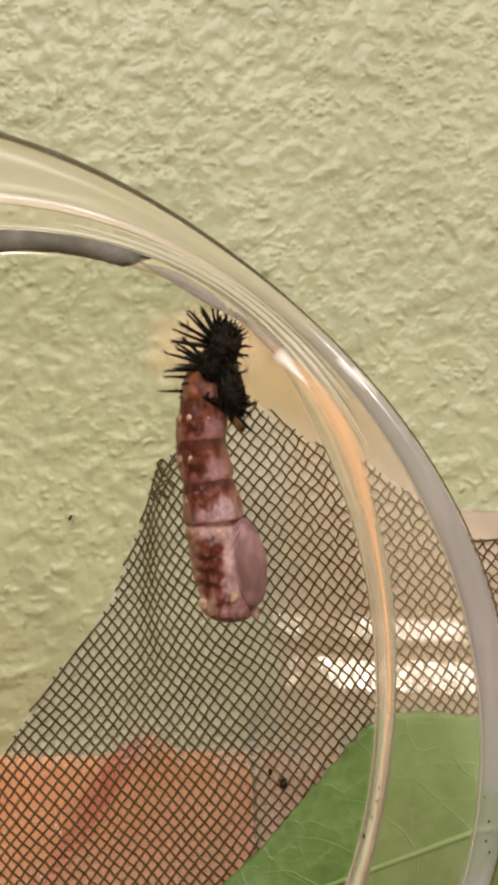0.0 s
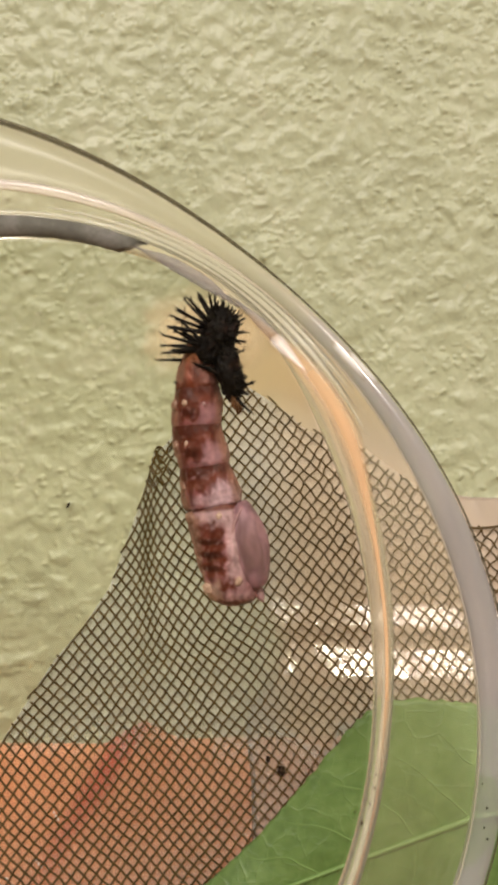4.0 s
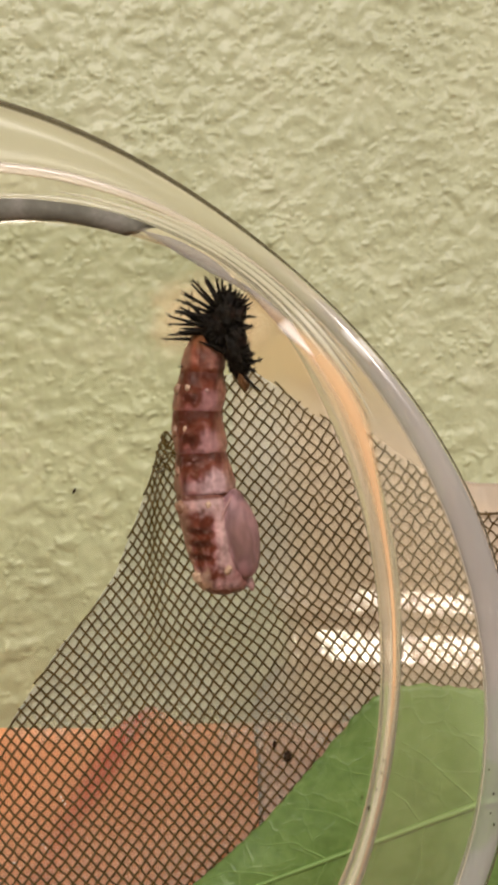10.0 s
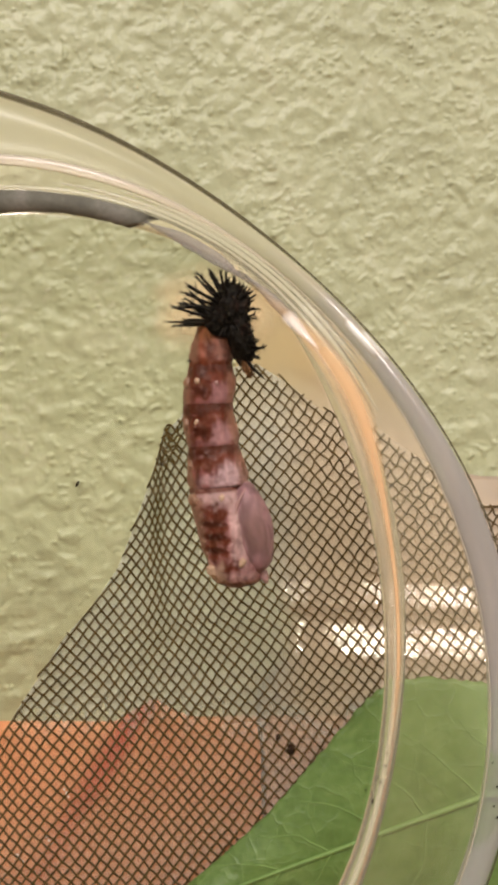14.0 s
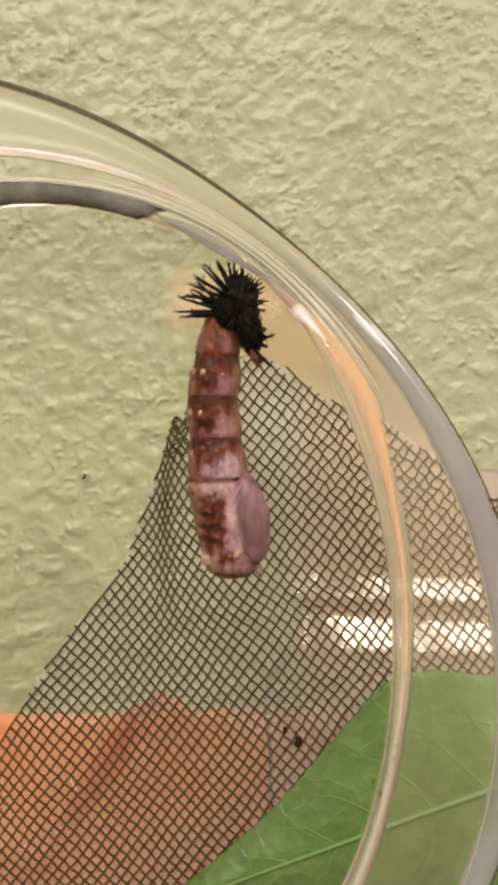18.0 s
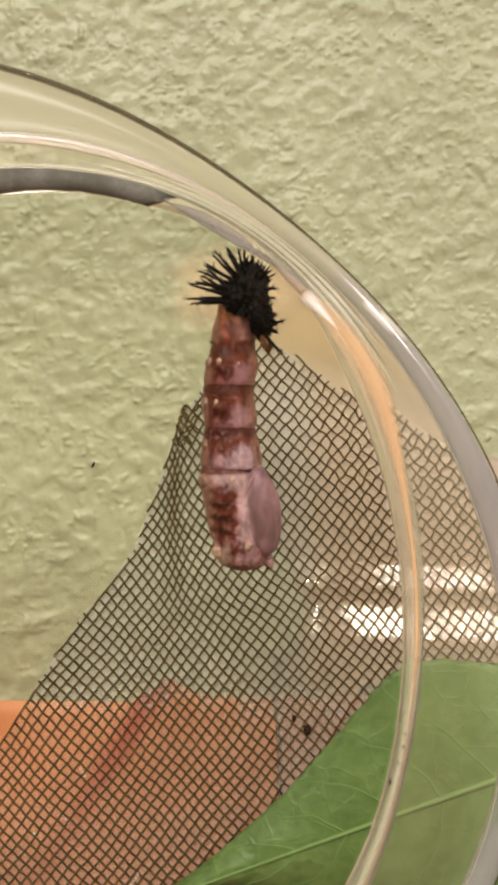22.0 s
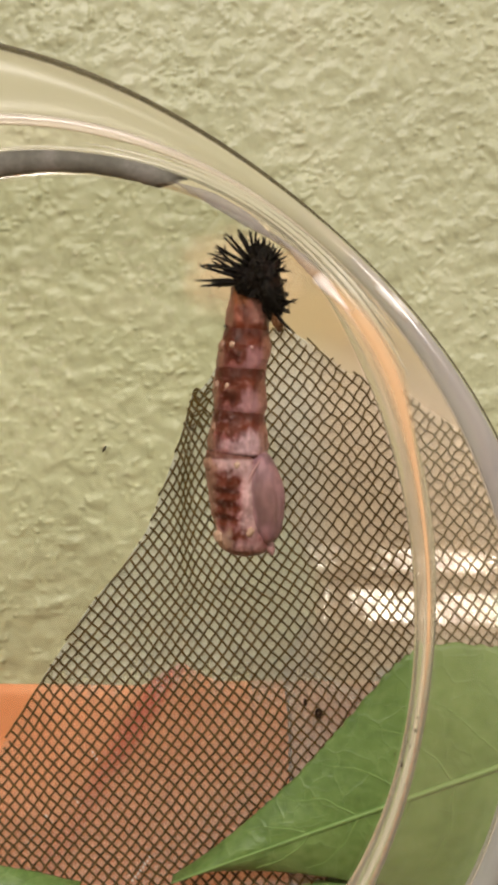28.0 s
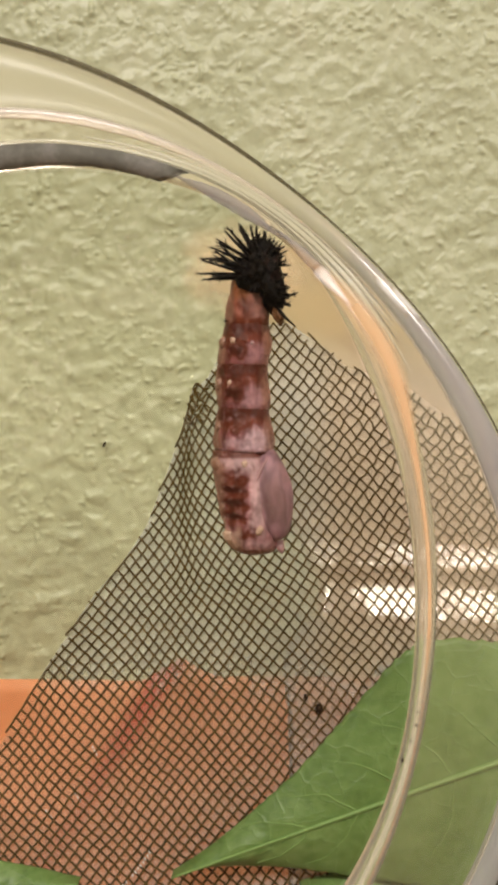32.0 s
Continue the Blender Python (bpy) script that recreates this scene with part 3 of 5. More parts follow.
def step(x, pairs):
    """Straight interpolation through pairs (x, value)."""
    return float(np.interp(x, [p[0] for p in pairs], [p[1] for p in pairs]))


# ---- the room, closed round the camera ----
WALL_Y = 0.185
TABLE_Z = -0.02414


def back_wall():
    """Painted wall with a hand-sprayed knobbly texture: fine relief where it is seen, plain round it."""
    x0, x1, z0, z1, d = -0.062, 0.066, -0.012, 0.172, 0.00024
    nx, nz = int((x1 - x0) / d), int((z1 - z0) / d)
    v, f = [], []
    for j in range(nz + 1):
        for i in range(nx + 1):
            x, z = x0 + (x1 - x0) * i / nx, z0 + (z1 - z0) * j / nz
            q = Vector((x * 1000, 0, z * 1000))
            w = noise.noise(q * 0.16 + Vector((9, 3, 1)))
            q2 = q + Vector((noise.noise(q * 0.3), 0, noise.noise(q * 0.3 + Vector((5, 5, 5))))) * 0.6
            a = noise.noise(Vector((q2.x * 0.34 + q2.z * 0.1, 4, q2.z * 0.34 - q2.x * 0.12)))
            b = noise.noise(Vector((q2.x * 0.62 + q2.z * 0.12, 7, q2.z * 0.66 - q2.x * 0.16)))
            c = noise.noise(q2 * 1.25)
            lump = max(0.0, noise.noise(q2 * 0.85 + Vector((3, 9, 4))) - 0.16) * max(0.0, 0.6 + 1.4 * noise.noise(q * 0.11))
            grit = max(0.0, noise.noise(q * 1.5 + Vector((6, 2, 8))) - 0.3) * max(0.0, 0.5 + 1.8 * noise.noise(q * 0.14 + Vector((2, 2, 2))))
            h = 0.40 * max(a + 0.10, -0.12) + 0.14 * max(b, -0.2) + 0.03 * c + 0.15 * w + 0.55 * lump + 0.66 * grit
            edge = min(i, nx - i, j, nz - j) / 14
            v.append((x, WALL_Y - 0.00116 * h * min(edge, 1), z))
    n = nx + 1
    for j in range(nz):
        for i in range(nx):
            f.append((j * n + i, j * n + i + 1, (j + 1) * n + i + 1, (j + 1) * n + i))
    # the plain rest of the wall round the relief, and its thickness behind
    X0, X1, Z0, Z1 = -1.6, 1.6, -0.77, 1.7
    for a, b, c, e in ((X0, x0, Z0, Z1), (x1, X1, Z0, Z1), (x0, x1, Z0, z0), (x0, x1, z1, Z1)):
        o = len(v)
        v += [(a, WALL_Y, c), (b, WALL_Y, c), (b, WALL_Y, e), (a, WALL_Y, e)]
        f.append((o, o + 1, o + 2, o + 3))
    bv, bf = slab((X0, WALL_Y + 0.01, Z0), (X1, WALL_Y + 0.12, Z1))
    wall = part("wall_back", joined([(v, f), (bv, bf)] ), PAINT)
    tagged(wall, "yellow-green painted wall with knobbly sprayed texture", "wall", kind="structure")


back_wall()
for name, lo, hi in (("wall_left", (-1.7, -2.2, -0.77), (-1.6, 0.185, 1.7)), ("wall_right", (1.6, -2.2, -0.77), (1.7, 0.185, 1.7)),
                     ("wall_front", (-1.7, -2.3, -0.77), (1.7, -2.2, 1.7)), ("floor", (-1.7, -2.3, -0.87), (1.7, 0.3, -0.77)),
                     ("ceiling", (-1.7, -2.3, 1.7), (1.7, 0.3, 1.8))):
    tagged(part(name, slab(lo, hi), ROOM, smooth=False), "plain painted " + name.replace("_", " ") + " of the room", name.split("_")[0], kind="structure")
tagged(part("tabletop", slab((-0.7, -0.5, TABLE_Z - 0.03), (0.7, 0.18, TABLE_Z), ), WOOD, smooth=False),
       "brown wooden tabletop against the wall", "table", kind="structure")

# ---- the clear cup ----
# Rings of the cup, shaped to fit the camera's view: centre and radius series in millimetres.
FOOT_IN = ((-27.08, 56.51), (42.45, 0.32, 1.17, -2.31, 2.15, -0.76, -1.22))
FOOT_OUT = ((-27.20, 56.38), (46.31, -1.06, 1.09, -2.67, 0.94, -0.85, 0.24))
LIP_IN = ((-33.54, 49.72), (63.29, 0.05, 0.01, -1.56, -0.05, 0.49, -0.76))
LIP_OUT = ((-34.05, 49.18), (71.54, -4.71, 2.52, -2.13, -4.00, 2.10, 1.48))
N = 180


def ring(spec, y, grow=0.0, share=None, other=None):
    """One closed ring of the cup at depth y; with other it is blended by share."""
    out = []
    for k in range(N):
        t = 2 * math.pi * k / N
        pt = []
        for s in (spec, other or spec):
            (cx, cz), c = s
            r = c[0] + c[1] * math.cos(t) + c[2] * math.sin(t) + c[3] * math.cos(2 * t) + c[4] * math.sin(2 * t) + c[5] * math.cos(3 * t) + c[6] * math.sin(3 * t) + grow
            pt.append(Vector((cx + r * math.cos(t), cz + r * math.sin(t))))
        p = pt[0].lerp(pt[1], share or 0)
        out.append((p.x * MM, y, p.y * MM))
    return out


def loop_solid(rings):
    """Closes a list of rings into a ring-shaped solid."""
    return loft(rings + [rings[0]], caps=False)


def clear_cup():
    cup = tagged(new("plastic_cup"), "clear plastic cup lying on its side, base showing", "cup")
    prof = [(0.5 + 0.5 * math.cos(a), 0.1128 - 0.0011 * math.sin(a)) for a in [i * math.pi / 6 for i in range(12)]]
    # the ring is thinned for a stretch at its upper side so the camera sees the skin
    far, rows = ring(FOOT_OUT, 0), []
    for s, y in prof:
        row = []
        for k, p in enumerate(ring(FOOT_IN, y, 0, s, FOOT_OUT)):
            f = 0.62 * math.exp(-((360 * k / N - 57) / 13) ** 2) * (1 - s)
            row.append((p[0] + (far[k][0] - p[0]) * f, y, p[2] + (far[k][2] - p[2]) * f))
        rows.append(row)
    brim = []
    for y in (0.1132, 0.1139):
        row = []
        for k, p in enumerate(ring(FOOT_IN, y, -0.2)):
            f = 0.62 * math.exp(-((360 * k / N - 57) / 13) ** 2)
            row.append((p[0] + (far[k][0] - p[0]) * f, y, p[2] + (far[k][2] - p[2]) * f))
        brim.append(row)
    plate = part("base", loft(brim), PLATE, cup, "thin clear flat base", smooth=False)
    foot = part("foot_ring", loop_solid(rows), RINGM, cup, "rounded double ring round the base")
    outer = [ring(FOOT_OUT, 0.1132 + 0.0266 * s, 0.02 + 0.5 * s ** 6, s ** 1.15, LIP_IN) for s in (0, 0.06, 0.15, 0.3, 0.45, 0.6, 0.75, 0.88, 0.95, 1)]
    inner = [ring(FOOT_OUT, 0.1138 + 0.0258 * s, -0.5, s ** 1.15, LIP_IN) for s in (1, 0.95, 0.88, 0.75, 0.6, 0.45, 0.3, 0.15, 0.06, 0)]
    wall = part("side_wall", loop_solid(outer + inner), CLEAR, cup, "clear flaring side wall")
    prof = [(0.5 + 0.5 * math.cos(a), 0.1402 - 0.0016 * math.sin(a)) for a in [i * math.pi / 7 for i in range(14)]]
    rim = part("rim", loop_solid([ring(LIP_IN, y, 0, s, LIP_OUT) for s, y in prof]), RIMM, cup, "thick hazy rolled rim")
    # dark tone painting the rim's silhouette line, thinner at right to fit the view
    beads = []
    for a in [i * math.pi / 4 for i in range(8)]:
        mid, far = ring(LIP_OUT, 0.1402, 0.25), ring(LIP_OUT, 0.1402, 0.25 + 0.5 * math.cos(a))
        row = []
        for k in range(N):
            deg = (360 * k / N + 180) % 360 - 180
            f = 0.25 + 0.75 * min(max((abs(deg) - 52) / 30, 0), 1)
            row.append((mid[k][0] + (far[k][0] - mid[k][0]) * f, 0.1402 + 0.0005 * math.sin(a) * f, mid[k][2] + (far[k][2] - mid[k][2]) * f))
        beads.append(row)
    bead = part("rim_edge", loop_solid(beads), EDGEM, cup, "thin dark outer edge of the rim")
    # amber sheet in place of the orange card's reflection along the base ring
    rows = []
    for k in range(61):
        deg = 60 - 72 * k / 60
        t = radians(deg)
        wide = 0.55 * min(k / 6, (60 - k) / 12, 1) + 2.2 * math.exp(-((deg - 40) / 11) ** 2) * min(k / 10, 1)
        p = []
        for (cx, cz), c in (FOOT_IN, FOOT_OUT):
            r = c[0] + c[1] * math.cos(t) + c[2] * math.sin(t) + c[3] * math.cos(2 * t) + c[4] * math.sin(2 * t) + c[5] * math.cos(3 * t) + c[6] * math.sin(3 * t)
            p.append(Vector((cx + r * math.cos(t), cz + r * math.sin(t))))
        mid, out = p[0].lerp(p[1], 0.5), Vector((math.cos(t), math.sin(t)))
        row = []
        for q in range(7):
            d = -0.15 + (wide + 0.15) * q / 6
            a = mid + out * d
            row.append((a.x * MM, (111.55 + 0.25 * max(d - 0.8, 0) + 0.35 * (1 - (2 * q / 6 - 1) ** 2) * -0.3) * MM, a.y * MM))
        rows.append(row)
    amber = part("orange_reflection", sheet(rows, 0.00012), ORANGEREFL, cup, "painted orange reflection along the base ring", edge=[min(1 - abs(2 * q / 6 - 1), k / 20, (60 - k) / 20) for k in range(61) for q in range(7)] * 2)
    lips = []
    for a in [i * math.pi / 4 for i in range(8)]:
        mid, far, row = ring(LIP_IN, 0.1385, -0.1), ring(LIP_IN, 0.1385, -0.1 + math.cos(a)), []
        for k in range(N):
            deg = 360 * k / N
            f = 0.09 + 0.6 * min(max((deg - 50) / 30, 0), 1) * min(max((170 - deg) / 30, 0), 1)
            row.append((mid[k][0] + (far[k][0] - mid[k][0]) * f, 0.1385 + 0.0003 * math.sin(a), mid[k][2] + (far[k][2] - mid[k][2]) * f))
        lips.append(row)
    lip = part("rim_step", loop_solid(lips), STEPM, cup, "pale rounded step inside the rim")
    # facets added for glints, turned halfway between camera and lamp: one beside the base ring, two on the rim
    for (x, y, z), along, long, wide, taper in (((4.35, 110.9, 92.3), (0.60, -0.80), 5.6, 3.0, 1.0), ((12.6, 137.9, 93.5), (0.66, -0.75), 6.4, 1.7, 0.3), ((14.3, 138.2, 92.6), (0.66, -0.75), 5.6, 1.2, 0.3)):
        face = Vector((0.323, -0.912, 0.252)).normalized()
        run = Vector((along[0], 0, along[1]))
        run = (run - face * run.dot(face)).normalized()
        over = face.cross(run)
        rows, soft = [], []
        for k in range(13):
            row = []
            for q in range(9):
                u, v = k / 12 - 0.5, q / 8 - 0.5
                w = wide * (1 - taper * (u + 0.5)) * min(1, 6 * (u + 0.5) + 0.15)
                p = Vector((x, y, z)) + run * (u * long) + over * (v * w + 0.12 * taper * u * long) - face * (0.01 * (u * 2) ** 2)
                row.append(tuple(p * MM))
                soft.append(min(1 - abs(2 * v), 1.6 * (1 - abs(2 * u)) + 0.1))
            rows.append(row)
        part("facet", sheet(rows, 0.00008), GLINTFACET, cup, "added facet tilted to glint", edge=soft * 2).visible_shadow = False
    # grey pieces painting a dark reflection and refraction on the base ring
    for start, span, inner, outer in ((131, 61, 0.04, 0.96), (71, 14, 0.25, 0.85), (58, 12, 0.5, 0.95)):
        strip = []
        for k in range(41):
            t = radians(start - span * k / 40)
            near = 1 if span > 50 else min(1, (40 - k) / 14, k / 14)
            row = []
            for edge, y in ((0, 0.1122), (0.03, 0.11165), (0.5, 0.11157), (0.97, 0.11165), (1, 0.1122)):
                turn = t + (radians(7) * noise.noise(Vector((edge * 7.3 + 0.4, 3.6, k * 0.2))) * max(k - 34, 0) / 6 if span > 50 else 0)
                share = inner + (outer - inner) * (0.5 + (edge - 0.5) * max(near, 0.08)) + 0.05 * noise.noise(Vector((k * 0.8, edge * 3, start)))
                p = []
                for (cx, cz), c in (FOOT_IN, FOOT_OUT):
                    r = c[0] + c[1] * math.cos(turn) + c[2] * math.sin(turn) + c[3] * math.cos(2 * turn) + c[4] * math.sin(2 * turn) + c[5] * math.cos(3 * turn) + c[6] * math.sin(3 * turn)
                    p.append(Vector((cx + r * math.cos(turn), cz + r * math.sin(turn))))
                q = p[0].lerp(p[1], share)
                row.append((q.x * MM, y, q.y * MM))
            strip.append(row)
        piece = part("reflection_strip" if span > 50 else "grey_veil", loft(strip), DARKREFL if span > 50 else GREYVEIL, cup, "painted dark reflection on the base ring" if span > 50 else "painted grey refraction on the base ring")
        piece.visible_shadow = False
    # dark edge lines and a pale core painting refraction along the lower stretch of the base ring
    for share, y, thick, tone, label in ((0.1, 111.9, 0.16, DARKSTREAK, "painted dark refraction line on the base ring"), (0.92, 111.9, 0.16, DARKSTREAK, "painted dark refraction line on the base ring"), (0.45, 111.5, 0.26, PALESTREAK, "painted pale refraction line on the base ring")):
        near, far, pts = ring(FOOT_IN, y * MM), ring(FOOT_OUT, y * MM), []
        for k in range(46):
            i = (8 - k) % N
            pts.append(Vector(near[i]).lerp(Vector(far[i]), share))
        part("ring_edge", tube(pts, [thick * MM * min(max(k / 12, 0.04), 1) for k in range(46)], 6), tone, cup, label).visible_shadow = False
    # added lines painting refraction streaks where the side wall bends away from the base
    for share, start, span, thick, tone in ((0.08, 80, 36, 0.3, DARKSTREAK), (0.2, 100, 64, 0.42, PALESTREAK), (0.34, 78, 44, 0.3, DARKSTREAK), (0.48, 84, 50, 0.5, PALESTREAK), (0.6, 72, 34, 0.34, DARKSTREAK), (0.74, 76, 36, 0.45, PALESTREAK), (0.86, 66, 26, 0.28, DARKSTREAK)):
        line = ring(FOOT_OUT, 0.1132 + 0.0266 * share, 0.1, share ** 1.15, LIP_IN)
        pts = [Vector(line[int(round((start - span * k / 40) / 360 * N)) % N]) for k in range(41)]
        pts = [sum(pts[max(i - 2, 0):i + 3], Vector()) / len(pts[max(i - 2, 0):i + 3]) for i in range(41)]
        ridge = part("ridge", tube(pts, [thick * MM * max(math.sin(math.pi * k / 40), 0.05) for k in range(41)], 6), tone, cup, "painted dark refraction streak" if tone is DARKSTREAK else "painted pale refraction streak")
        ridge.visible_shadow = False
    for ob in (plate, foot, wall, rim, bead, amber, lip):
        ob.visible_shadow = False


clear_cup()

# ---- the window screen piece behind the mouth ----
SCREEN_Y = 0.1455
FOLD_X = -12.87
TOP = [(-38.11, 34.09), (-31.96, 44.70), (-25.09, 55.30), (-21.28, 59.69), (-17.85, 64.81), (-15.14, 72.13), (-13.09, 77.98), (-12.14, 82.22), (-10.31, 83.39), (-7.75, 87.85), (-4.46, 90.27), (-0.07, 91.00), (4.32, 88.22), (7.97, 85.15), (14.56, 83.46), (18.94, 80.17), (23.33, 77.25), (28.45, 73.22), (30.65, 72.49), (48.20, 72.27)]


def screen_warp(u, v):
    """Where the crossing of two strands lies, in millimetres, from its place in the flat weave: stretched to the upper left."""
    x, z = u * 0.588 - v * 0.707, u * 0.809 + v * 0.707
    x, z = x + 0.00, z + 54.57
    rise_up = 1 / (1 + math.exp(-(z - 57) / 5))
    x -= 2.1 * math.tanh((x - FOLD_X) / 3.4) * rise_up
    q = Vector((x * 0.12, 2, z * 0.12))
    # wobble at the right puts the cup wall's refraction into the strands
    wob = 0.10 + 0.3 / (1 + math.exp(-(x - 3) / 2.5)) / (1 + math.exp(-(z - 62) / 4))
    wob += 0.1 / (1 + math.exp(-(x - 15) / 1.5)) / (1 + math.exp(-(z - 56) / 3))
    x += 0.45 * noise.noise(q) + wob * noise.noise(q * 6)
    z += 0.55 * noise.noise(q + Vector((7, 1, 3))) + wob * noise.noise(q * 6 + Vector((1, 8, 2)))
    return x, z


def strand_girth(points):
    """Half thickness along a strand: a little thinner to the right, to fit the camera's view."""
    return [0.000155 - 0.000028 * min(max((x + 0.004) / 0.008, 0), 1) for x, y, z in points]


def window_screen():
    screen = tagged(new("window_screen"), "ragged piece of dark woven window screen behind the cup", "mesh screen")
    pitch, k, lines = 1.236, 60, []
    for family in (0, 1):
        for i in range(-k, k + 1):
            runs, run = [], []
            for j in range(-2 * k, 2 * k + 1):
                a, b = i * pitch, j * pitch / 2
                u, v = (a, b) if family else (b, a)
                x, z = screen_warp(u, v)
                jag = 0.25 * noise.noise(Vector((i * 3.1, j * 0.2, family)))
                if -58 < x < 62 and z > TABLE_Z * 1000 + 0.3 and z < step(x, TOP) + jag:
                    over = 0.13 * math.cos(math.pi * (j / 2 + i + family))
                    swell = 0.9 * noise.noise(Vector((x * 0.05, 5, z * 0.05)))
                    run.append((x * MM, SCREEN_Y + (over + swell) * MM, z * MM))
                elif run:
                    runs.append(run)
                    run = []
            if run:
                runs.append(run)
            for r in runs:
                if len(r) > 2:
                    lines.append(r)
    lines.sort(key=len, reverse=True)
    for r in lines[:290]:
        part("strand", tube(r, strand_girth(r), 5), STRAND, screen)
    if lines[290:]:
        tagged(part("loose_strands", joined([tube(r, strand_girth(r), 4) for r in lines[290:]]), STRAND, screen), kind="stuff")
    # strand ends that curl back where the corner was pulled
    for k in range(4):
        z0, reach = 82.4 - 1.35 * k, 2.6 - 0.16 * k
        x0 = step(z0, [(74, -13.1), (78, -12.0), (82.4, -11.2)])
        pts = [((x0 - 0.5 + reach * i / 14) * MM, SCREEN_Y - (0.3 + 0.25 * math.sin(i * 0.5)) * MM, (z0 + 0.42 * math.sin(i * 0.62 + k)) * MM) for i in range(15)]
        pts = [((x0 + 0.35) * MM, SCREEN_Y - 0.0003, (z0 - 1.0) * MM), ((x0 - 0.35) * MM, SCREEN_Y - 0.0003, (z0 - 0.5) * MM)] + pts
        part("curled_end", tube(pts, 0.00015, 5), STRAND, screen)
    cols, low = [], 44.34
    for i in range(103):
        x = -40 + i
        top = step(x, TOP) - 0.5
        zs = [TABLE_Z * 1000 + 0.2 + (top - TABLE_Z * 1000) * j / 30 for j in range(31)]
        cols.append([(x * MM, SCREEN_Y + (0.4 + 0.9 * noise.noise(Vector((x * 0.05, 5, z * 0.05)))) * MM, z * MM) for z in zs])
    # haze set by place, to brighten gaps and card that the strands shade
    back = part("backing", sheet([list(r) for r in zip(*cols)], 0.00015), BACKING, screen, "hazy thin plastic behind the weave", edge=[(0.58 if cols[i][j][2] > low * MM else 0.22 + 0.07 * min(max((i - 10) / 24, 0), 1) + 0.13 * min(max((38 - cols[i][j][2] / MM) / 14, 0), 1)) + (0.2 if cols[i][j][2] > low * MM else 0.02) * min(max((-40 + i - 1.0) / 9, 0), 1) for j in range(31) for i in range(103)] * 2)
    back.visible_shadow = False
    part("hem_cord", tube([(x * MM, SCREEN_Y - 0.0003, (72.35 + 0.12 * math.sin(x)) * MM) for x in range(27, 62)], 0.00017, 5), STRAND, screen, "dark hem cord")


window_screen()

# ---- the orange card and the tan film ----


def orange_card():
    # the peak copies how the cup's plastic bends the view of this edge
    top = [(-75.69, 39.88), (-28.23, 39.96), (-20.19, 39.88), (-17.37, 41.73), (-14.40, 43.58), (-11.74, 41.49), (-8.93, 40.60), (0.32, 40.76), (25.66, 40.76)]
    x0, x1, rows = top[0][0], top[-1][0], []
    for i in range(31):
        s, row = i / 30, []
        for j in range(121):
            x = x0 + (x1 - x0) * j / 120
            z = TABLE_Z * 1000 + 0.2 + (step(x, top) - TABLE_Z * 1000) * s
            fold = math.exp(-((x - (-14.40 - (1 - s) * 16)) / 2.3) ** 2)
            row.append((x * MM, 0.1605 + (-0.8 * fold * (0.35 + 0.65 * s) + 0.25 * noise.noise(Vector((x * 0.15, 1, z * 0.15)))) * MM, z * MM))
        rows.append(row)
    tagged(part("orange_card", sheet(rows, 0.0004), ORANGE), "bright orange card with a peaked top edge standing behind the screen", "card")



orange_card()


def tan_film():
    film = tagged(new("plastic_film"), "crinkled glossy plastic film, tan above and clear below", "film")
    left = [(101.89, -3.09), (98.87, -3.09), (91.33, -3.09), (80.02, -3.09), (68.71, -0.83), (62.68, 1.06), (58.16, 3.54), (55.14, 4.83), (50.99, 4.22), (46.09, 0.68), (43.07, 0.08), (37.04, 0.83), (25.88, 1.06), (8.39, 1.06)]
    right = [(101.89, -0.83), (98.87, 8.20), (91.33, 17.00), (83.79, 23.00), (75.88, 28.32), (75.80, 57.23), (8.39, 57.23)]
    zt, zm, zb = left[0][0], 49.86, TABLE_Z * 1000 + 0.2
    lo, hi = sorted(left), sorted(right)

    def rows(z0, z1, count):
        out = []
        for i in range(count + 1):
            z = z0 + (z1 - z0) * i / count
            a, b, row = step(z, lo), step(z, hi), []
            for j in range(41):
                x = a + (b - a) * j / 40
                dip = 2.25 * min(max((54.39 + 1.2 - z) / 4.6, 0), 1) * (1 - min(max((54.39 - 3.6 - z) / 26, 0), 1))
                dip += 1.54 * min(max((54.39 + 6.8 - z) / 3.2, 0), 1) * (1 - min(max((54.39 + 3.4 - z) / 2.2, 0), 1)) + 0.1836 * (x - 5) + 0.0017 * (x - 5) ** 2
                row.append((x * MM, 0.1572 - (dip + 0.07 * noise.noise(Vector((x * 0.2, 3, z * 0.2)))) * MM, z * MM))
            out.append(row)
        return out

    for name, z0, z1, count, mat, label in (("tan_panel", zm, zt, 180, FILM, "glossy tan upper panel"), ("clear_panel", zb, zm, 60, LOWFILM, "thin clear lower panel")):
        part(name, sheet(rows(z0, z1, count), 0.0002), mat, film, label, edge=[j / 40 for i in range(count + 1) for j in range(41)] * 2).visible_shadow = False
    side = [row[0] for row in rows(zb, zm, 40)]
    part("film_edge", tube(side, 0.0003, 6), GREYVEIL, film, "grey cut edge of the film").visible_shadow = False


tan_film()

# ---- leaves ----


